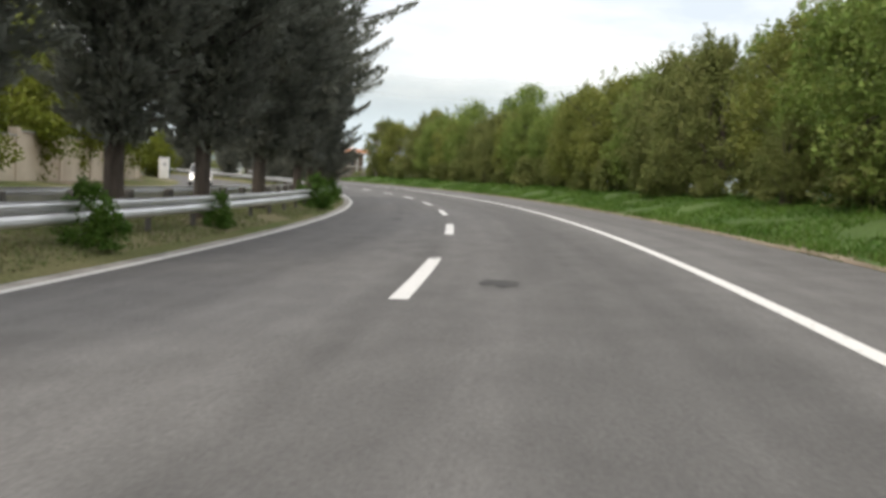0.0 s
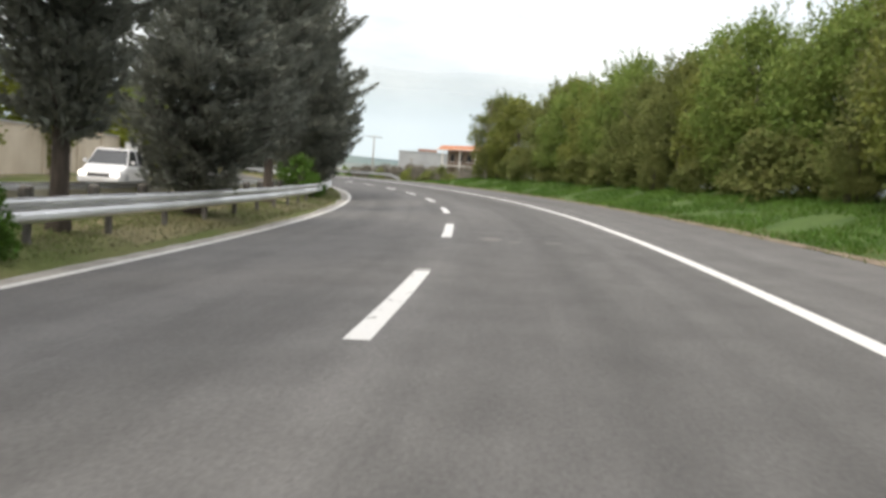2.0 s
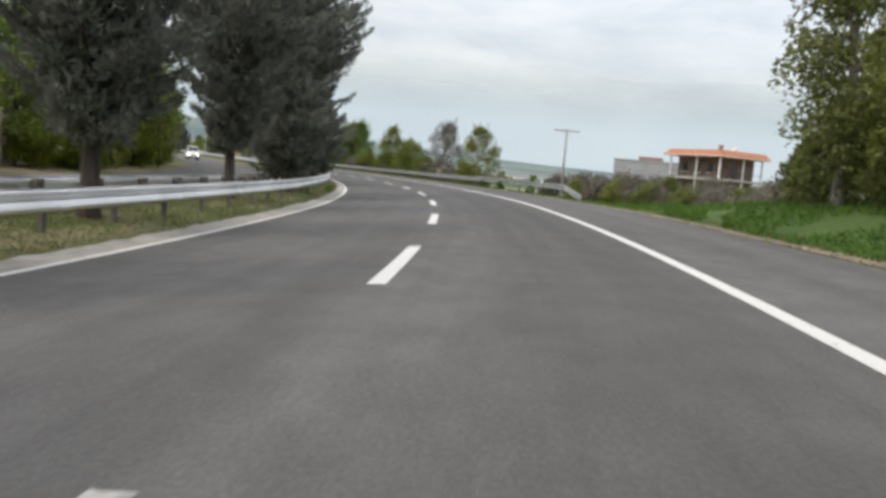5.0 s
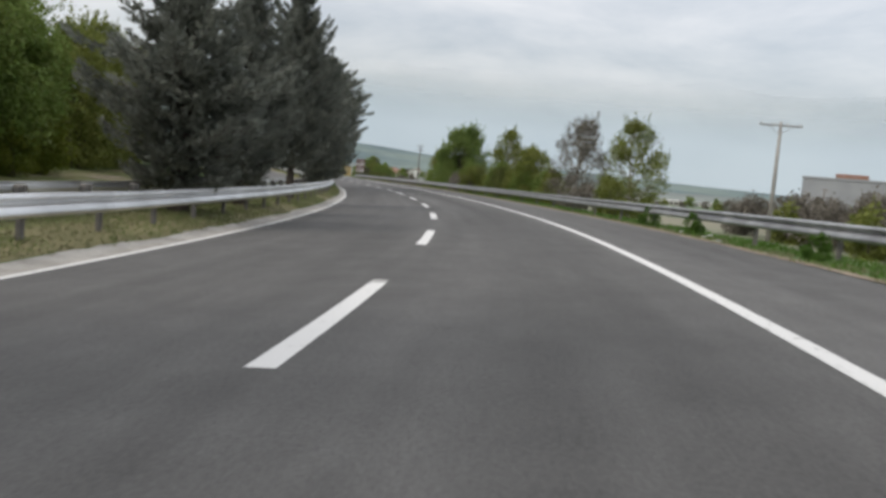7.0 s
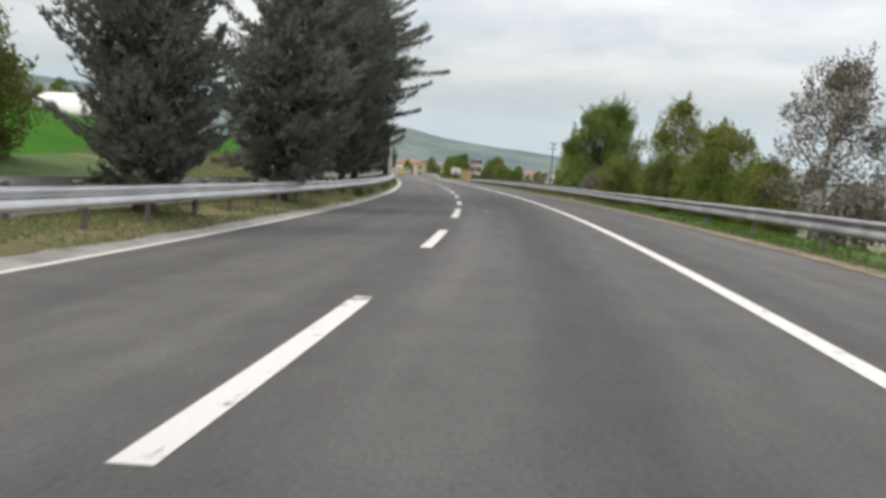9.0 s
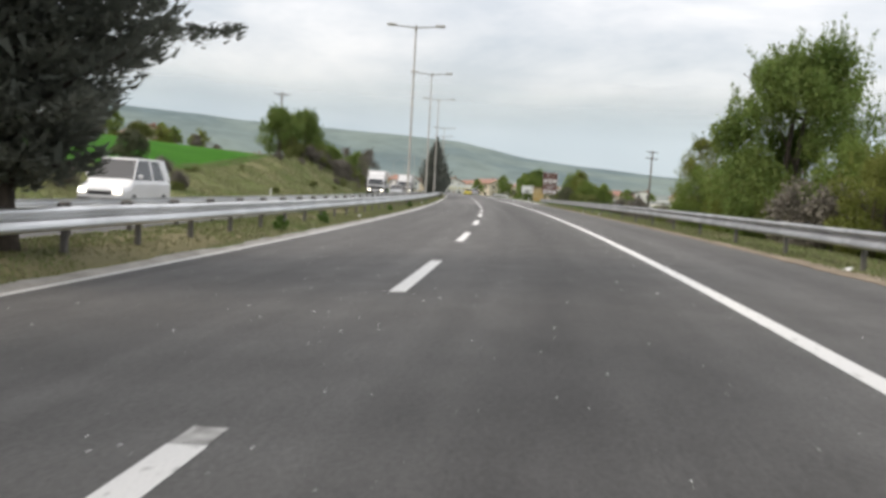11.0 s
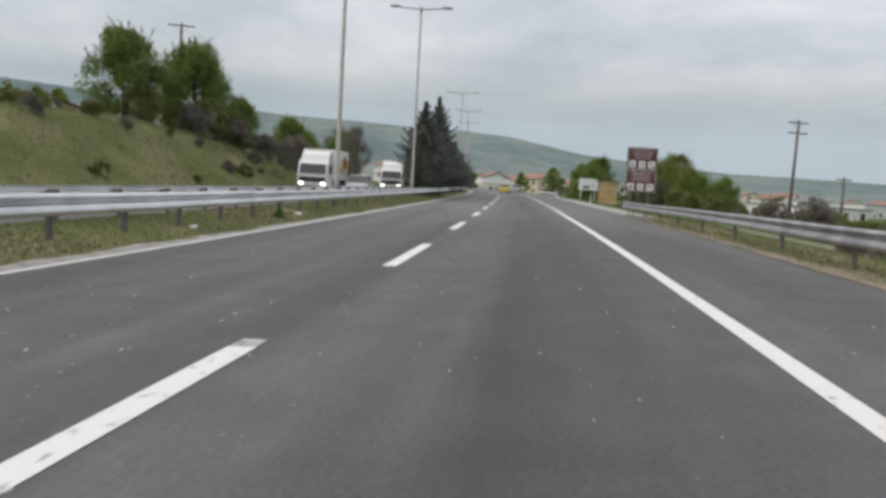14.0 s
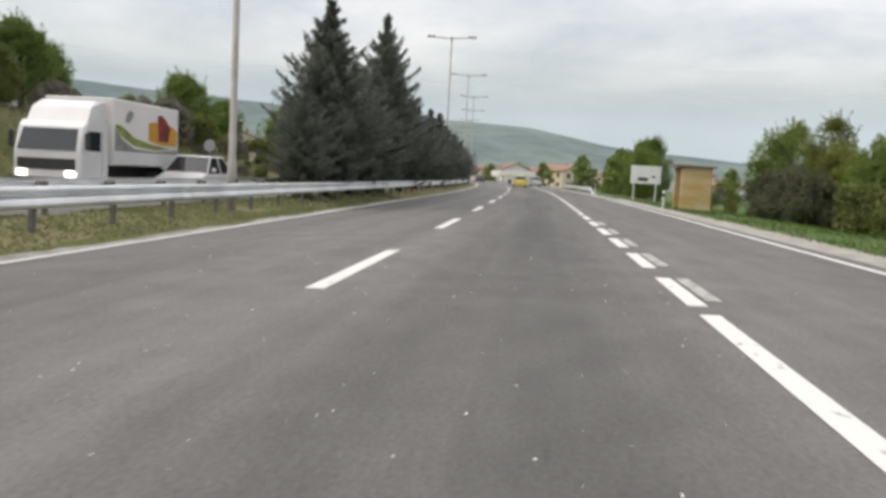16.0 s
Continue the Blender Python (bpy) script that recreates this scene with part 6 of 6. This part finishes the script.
def house(label, w, l, h, wall, roof, gable=1.6, rows=1, cols=3, flat=False, name="house"):
    """A building: walls, roof with eaves, windows with frames, a door."""
    root = thing(name, label, "building")
    part("wall", Shape().box(-w / 2, w / 2, -l / 2, l / 2, -2.0, h), wall, root)
    if flat:
        part("roof", Shape().box(-w / 2 - 0.15, w / 2 + 0.15, -l / 2 - 0.15, l / 2 + 0.15, h + 0.002, h + 0.45, bevel=0.05), roof, root)
    else:
        e = 0.5
        part("roof", Shape().loft([[(-w / 2 - e, y, h + 0.01), (0, y, h + gable), (w / 2 + e, y, h + 0.01), (w / 2 + e, y, h + 0.16), (0, y, h + gable + 0.18), (-w / 2 - e, y, h + 0.16)] for y in (-l / 2 - e, l / 2 + e)]), roof, root)
        for k in (-1, 1):
            y = k * l / 2
            part("gable", Shape().add([(-w / 2, y, h), (w / 2, y, h), (0, y, h + gable - 0.05)], [(0, 1, 2) if k < 0 else (2, 1, 0)]), wall, root)
        part("chimney", Shape().box(w * 0.18, w * 0.18 + 0.5, -0.3, 0.3, h + gable * 0.3, h + gable + 0.8, bevel=0.03), BRICK_RED, root)
    for r in range(rows):
        z = 0.9 + r * 2.8
        for k in (-1, 1):
            for c in range(cols):
                y = -l / 2 + l * (c + 0.5) / cols
                x = k * (w / 2 + 0.012)
                wn = part("window", Shape().box(x - 0.03, x + 0.03, y - 0.55, y + 0.55, z, z + 1.3, bevel=0.01), GLASS, root)
                part("sill", Shape().box(x - 0.06, x + 0.10, y - 0.65, y + 0.65, z - 0.1, z - 0.004), WHITE_WALL, wn)
            for c in range(max(1, cols - 1)):
                x = -w / 2 + w * (c + 0.5) / max(1, cols - 1)
                y = k * (l / 2 + 0.012)
                wn = part("window", Shape().box(x - 0.55, x + 0.55, y - 0.03, y + 0.03, z, z + 1.3, bevel=0.01), GLASS, root)
                part("sill", Shape().box(x - 0.65, x + 0.65, y - 0.09, y + 0.09, z - 0.1, z - 0.004), WHITE_WALL, wn)
    part("door", Shape().box(-0.5, 0.5, -l / 2 - 0.05, -l / 2 + 0.02, -0.2, 2.0, bevel=0.01), BROWN_ROOF, root)
    return root


def place(ob, x, y, z, turn):
    ob.matrix_basis = pose(x, y, z, 0, 0, turn)


def porch_house():
    """A two-storey house with a flat roof edged by a band of orange tiles, an open porch round two sides and white columns."""
    root = thing("house", "house with an orange roof band, white columns and dark porch", "building")
    w, l, h = 9.0, 11.0, 6.2
    part("wall", Shape().box(-w / 2 + 2.0, w / 2, -l / 2 + 2.0, l / 2, -2.0, h, bevel=0.03), PORCH_WALL, root, "shaded brown upper wall")
    part("floor_slab", Shape().box(-w / 2 - 0.1, w / 2, -l / 2 - 0.1, l / 2, 2.75, 3.05, bevel=0.03), CONCRETE, root)
    e = 0.7
    part("roof", Shape().loft([[(-w / 2 - a, -l / 2 - a, z), (w / 2 + a, -l / 2 - a, z), (w / 2 + a, l / 2 + a, z), (-w / 2 - a, l / 2 + a, z)] for a, z in ((e - 0.2, h + 0.01), (e, h + 0.06), (e, h + 0.16), (-0.1, h + 1.05), (-0.5, h + 1.05))]), ROOF_ORANGE, root, "sloping band of orange tiles")
    part("gutter", Shape().tube([(-w / 2 - e - 0.05, l / 2 + e, h + 0.1), (-w / 2 - e - 0.05, -l / 2 - e - 0.05, h + 0.1), (w / 2 + e, -l / 2 - e - 0.05, h + 0.1)], [0.06] * 3, 6), SIGN_WHITE, root)
    for x, y in ((-w / 2 + 0.2, -l / 2 + 0.2), (-w / 2 + 0.2, -0.5), (-w / 2 + 0.2, l / 2 - 0.3), (0.4, -l / 2 + 0.2), (w / 2 - 0.3, -l / 2 + 0.2)):
        part("column", Shape().tube([(x, y, -2), (x, y, 2.74)], [0.17, 0.15], 12), WHITE_WALL, root, "white column")
        part("column", Shape().tube([(x, y, 3.06), (x, y, h)], [0.15, 0.14], 12), WHITE_WALL, root, "white column")
    for a, b in (((-w / 2 + 0.05, l / 2), (-w / 2 + 0.05, -l / 2 + 0.05)), ((-w / 2 + 0.05, -l / 2 + 0.05), (w / 2, -l / 2 + 0.05))):
        part("railing", Shape().tube([(*a, 3.95), (*b, 3.95)], [0.035, 0.035], 6), TRIM, root)
    for y in (-1.6, 1.2, 3.8):
        wn = part("window", Shape().box(-w / 2 + 1.96, -w / 2 + 2.02, y - 0.55, y + 0.55, 3.9, 5.3, bevel=0.01), GLASS, root)
        part("sill", Shape().box(-w / 2 + 1.85, -w / 2 + 2.0, y - 0.65, y + 0.65, 3.8, 3.89), WHITE_WALL, wn)
    part("door", Shape().box(0.0, 1.0, -l / 2 + 1.94, -l / 2 + 2.03, 3.06, 5.1, bevel=0.01), GLASS, root, "dark glazed balcony door")
    part("chimney", Shape().box(-2.6, -2.1, -3.4, -2.9, h + 0.6, h + 1.9, bevel=0.03), BRICK_RED, root)
    part("water_tank", Shape().tube([(-0.6, -4.2, h + 1.05), (-0.6, -4.2, h + 1.1), (-0.6, -4.2, h + 1.5), (-0.6, -4.2, h + 1.6)], [0.4, 0.45, 0.45, 0.2], 12), WHITE_WALL, root)
    return root


place(porch_house(), -55.0, 210.5, 0.4, 60)
hall = house("long pale grey industrial hall with a flat roof", 13, 20, 8.2, GREY_CLAD, GREY_CLAD, 0, 1, 3, flat=True, name="industrial_hall")
place(hall, -93.0, 290.5, -0.6, 108)
part("roof_sign", Shape().box(-6.6, -6.3, -2.0, 4.0, 8.67, 9.5, bevel=0.05), BRICK_RED, hall, "red lettering reduced to a bar on the roof")
place(house("white warehouse with a flat roof on the plain", 16, 30, 3.2, WHITE_WALL, WHITE_WALL, 0, 1, 5, flat=True, name="warehouse"), *at(420, 72)[:2], -2.6, 40)
place(house("white low factory building on the plain", 14, 36, 4.0, WHITE_WALL, GREY_CLAD, 0, 1, 6, flat=True, name="warehouse"), *at(450, 110)[:2], -2.6, 10)
place(house("low factory building with a faded red upper wall", 12, 26, 4.0, WHITE_WALL, BRICK_RED, 0, 1, 5, flat=True, name="warehouse"), *at(400, 120)[:2], -2.6, 75)
white_tent = thing("pointed_tent", "small white pointed tent roof on the yard", "tent")
part("canopy", Shape().loft([[(-2.4, -2.4, 2.4), (2.4, -2.4, 2.4), (2.4, 2.4, 2.4), (-2.4, 2.4, 2.4)], [(-1.2, -1.2, 3.1), (1.2, -1.2, 3.1), (1.2, 1.2, 3.1), (-1.2, 1.2, 3.1)], [(-0.05, -0.05, 5.4), (0.05, -0.05, 5.4), (0.05, 0.05, 5.4), (-0.05, 0.05, 5.4)]]), SIGN_WHITE, white_tent)
for x in (-2.3, 2.3):
    for y in (-2.3, 2.3):
        part("pole", Shape().tube([(x, y, -0.5), (x, y, 2.45)], [0.05, 0.05], 6), POLE, white_tent)
white_tent.matrix_basis = stand(350, 42.5, -2.2) @ Matrix.Scale(0.55, 4)
for s, d in ((286, 30), (292, 34), (280, 36), (300, 41)):
    car("car", "pale car parked in the yard below the road", random.choice((WHITE_CAR, SILVER_CAR)), 4.2, 1.7, 1.5, (0.26, 0.42, 0.74, 0.9), 0.6, lit=False).matrix_basis = stand(s, d, -2.0, 70)

canopy = thing("station_canopy", "white flat filling-station canopy at the end of the road", "canopy")
part("roof", Shape().box(-6.6, 6.6, -5, 5, 4.3, 5.8, bevel=0.1), SIGN_WHITE, canopy)
part("band", Shape().box(-6.65, 6.65, -5.06, -5.01, 4.35, 4.55), YELLOW_CAR, canopy, "thin yellow band")
for x in (-5, 5):
    for y in (-3, 3):
        part("column", Shape().box(x - 0.25, x + 0.25, y - 0.25, y + 0.25, -1, 4.3, bevel=0.03), SIGN_WHITE, canopy)
canopy.matrix_basis = stand(488, 13.6, -2.9, 4)
proto = house("town house with a red tiled roof and pale walls", 9, 11, 5.6, WHITE_WALL, BRICK_RED, 2.0, 2, 3)
proto2 = house("beige town house with a red tiled roof", 10, 13, 5.8, PLASTER, BRICK_RED, 1.9, 2, 3)
tr = random.Random(17)
spots = [(540, 22), (530, 36), (560, 5), (585, 30), (610, -8), (600, 50), (668, 58), (655, 78), (625, 20), (640, 95), (640, 70), (655, 120), (690, 150), (705, 98), (660, -30), (650, 40), (665, 178), (700, 128), (600, 150), (560, -40), (590, -60), (620, -90), (540, -70), (480, -60), (640, 225), (690, 250)]
for i, (s, d) in enumerate(spots):
    src = proto if i % 2 == 0 else proto2
    m = stand(s, d, (-1.6 if d > 0 else 2.0), tr.uniform(-40, 40))
    if i < 2:
        src.matrix_basis = m
    else:
        copy_thing(src, m)
for i in range(26):
    s, d = tr.uniform(440, 680), tr.choice((-1, 1, 1)) * tr.uniform(18, 150)
    plant_copy((far_green, far_olive, far_brown)[i % 3], s, d, tr.uniform(0, 360), tr.uniform(0.7, 1.2), up=(-1.8 if d > 0 else 1.5))
far_house = copy_thing(proto2, stand(334, -60, 1.9, 30))
greenhouse = thing("plastic_greenhouse", "white plastic tunnel greenhouse above the bank", "greenhouse")
part("cover", Shape().loft([[(3.2 * math.cos(t), y, 2.9 * math.sin(t)) for t in [math.pi * k / 12 for k in range(13)]] for y in (-7, -3.5, 0, 3.5, 7)]), SIGN_WHITE, greenhouse, smooth=True)
for y in (-7.05, 7.05):
    part("hoop", Shape().tube([(3.25 * math.cos(math.pi * k / 12), y, 2.95 * math.sin(math.pi * k / 12)) for k in range(13)], [0.05] * 13, 6), POLE, greenhouse)
greenhouse.matrix_basis = stand(245.5, -39, land(245.5, -39) - 0.1, 60)

# ---- yards, sheds and trees of the valley town ----
shed = house("low pale industrial shed in the valley", 12, 20, 2.7, WHITE_WALL, GREY_CLAD, 0, 1, 4, flat=True, name="shed")
shed2 = house("long low shed with a dark base and pale roof", 10, 28, 2.5, CONCRETE, SIGN_WHITE, 0, 1, 6, flat=True, name="shed")
shed.matrix_basis = stand(392, 62, -2.5, 20)
shed2.matrix_basis = stand(360, 105, -2.5, 65)
for i in range(10):
    copy_thing((shed, shed2)[i % 2], stand(tr.uniform(370, 640), tr.uniform(60, 330), -2.4, tr.uniform(0, 180)))
for i in range(8):
    copy_thing((proto, proto2)[i % 2], stand(tr.uniform(600, 720), tr.uniform(120, 400), -3.0, tr.uniform(0, 180)))
for i in range(34):
    plant_copy((far_green, far_brown, far_olive)[i % 3], tr.uniform(200, 640), tr.uniform(45, 260), tr.uniform(0, 360), tr.uniform(0.5, 0.95), up=-2.3)


# ---- loose grit on the worn asphalt ----
def grit(s0, s1, count, seed):
    rng = np.random.RandomState(seed)
    sh = Shape()
    for _ in range(count):
        s, d = rng.uniform(s0, s1), rng.choice((-2.6, -0.4, 0.2, 3.0)) + rng.normal() * 0.9
        if not -3.7 < d < 6.1:
            continue
        r = 0.003 + 0.008 * rng.uniform() ** 3
        c = at(s, d, 0.0)
        a = rng.uniform(0, 6.28)
        base = [(c.x + r * math.cos(a + t) * rng.uniform(0.7, 1.3), c.y + r * math.sin(a + t) * rng.uniform(0.7, 1.3), c.z + 0.002) for t in (0, 1.57, 3.14, 4.71)]
        sh.add(base + [(c.x, c.y, c.z + r * rng.uniform(0.7, 1.2))], [(0, 1, 4), (1, 2, 4), (2, 3, 4), (3, 0, 4)])
    tagged(part("road_grit", sh, SIGN_WHITE), "scattered pale grit on the asphalt", "grit", kind="stuff")


grit(168, 275, 4200, 5)
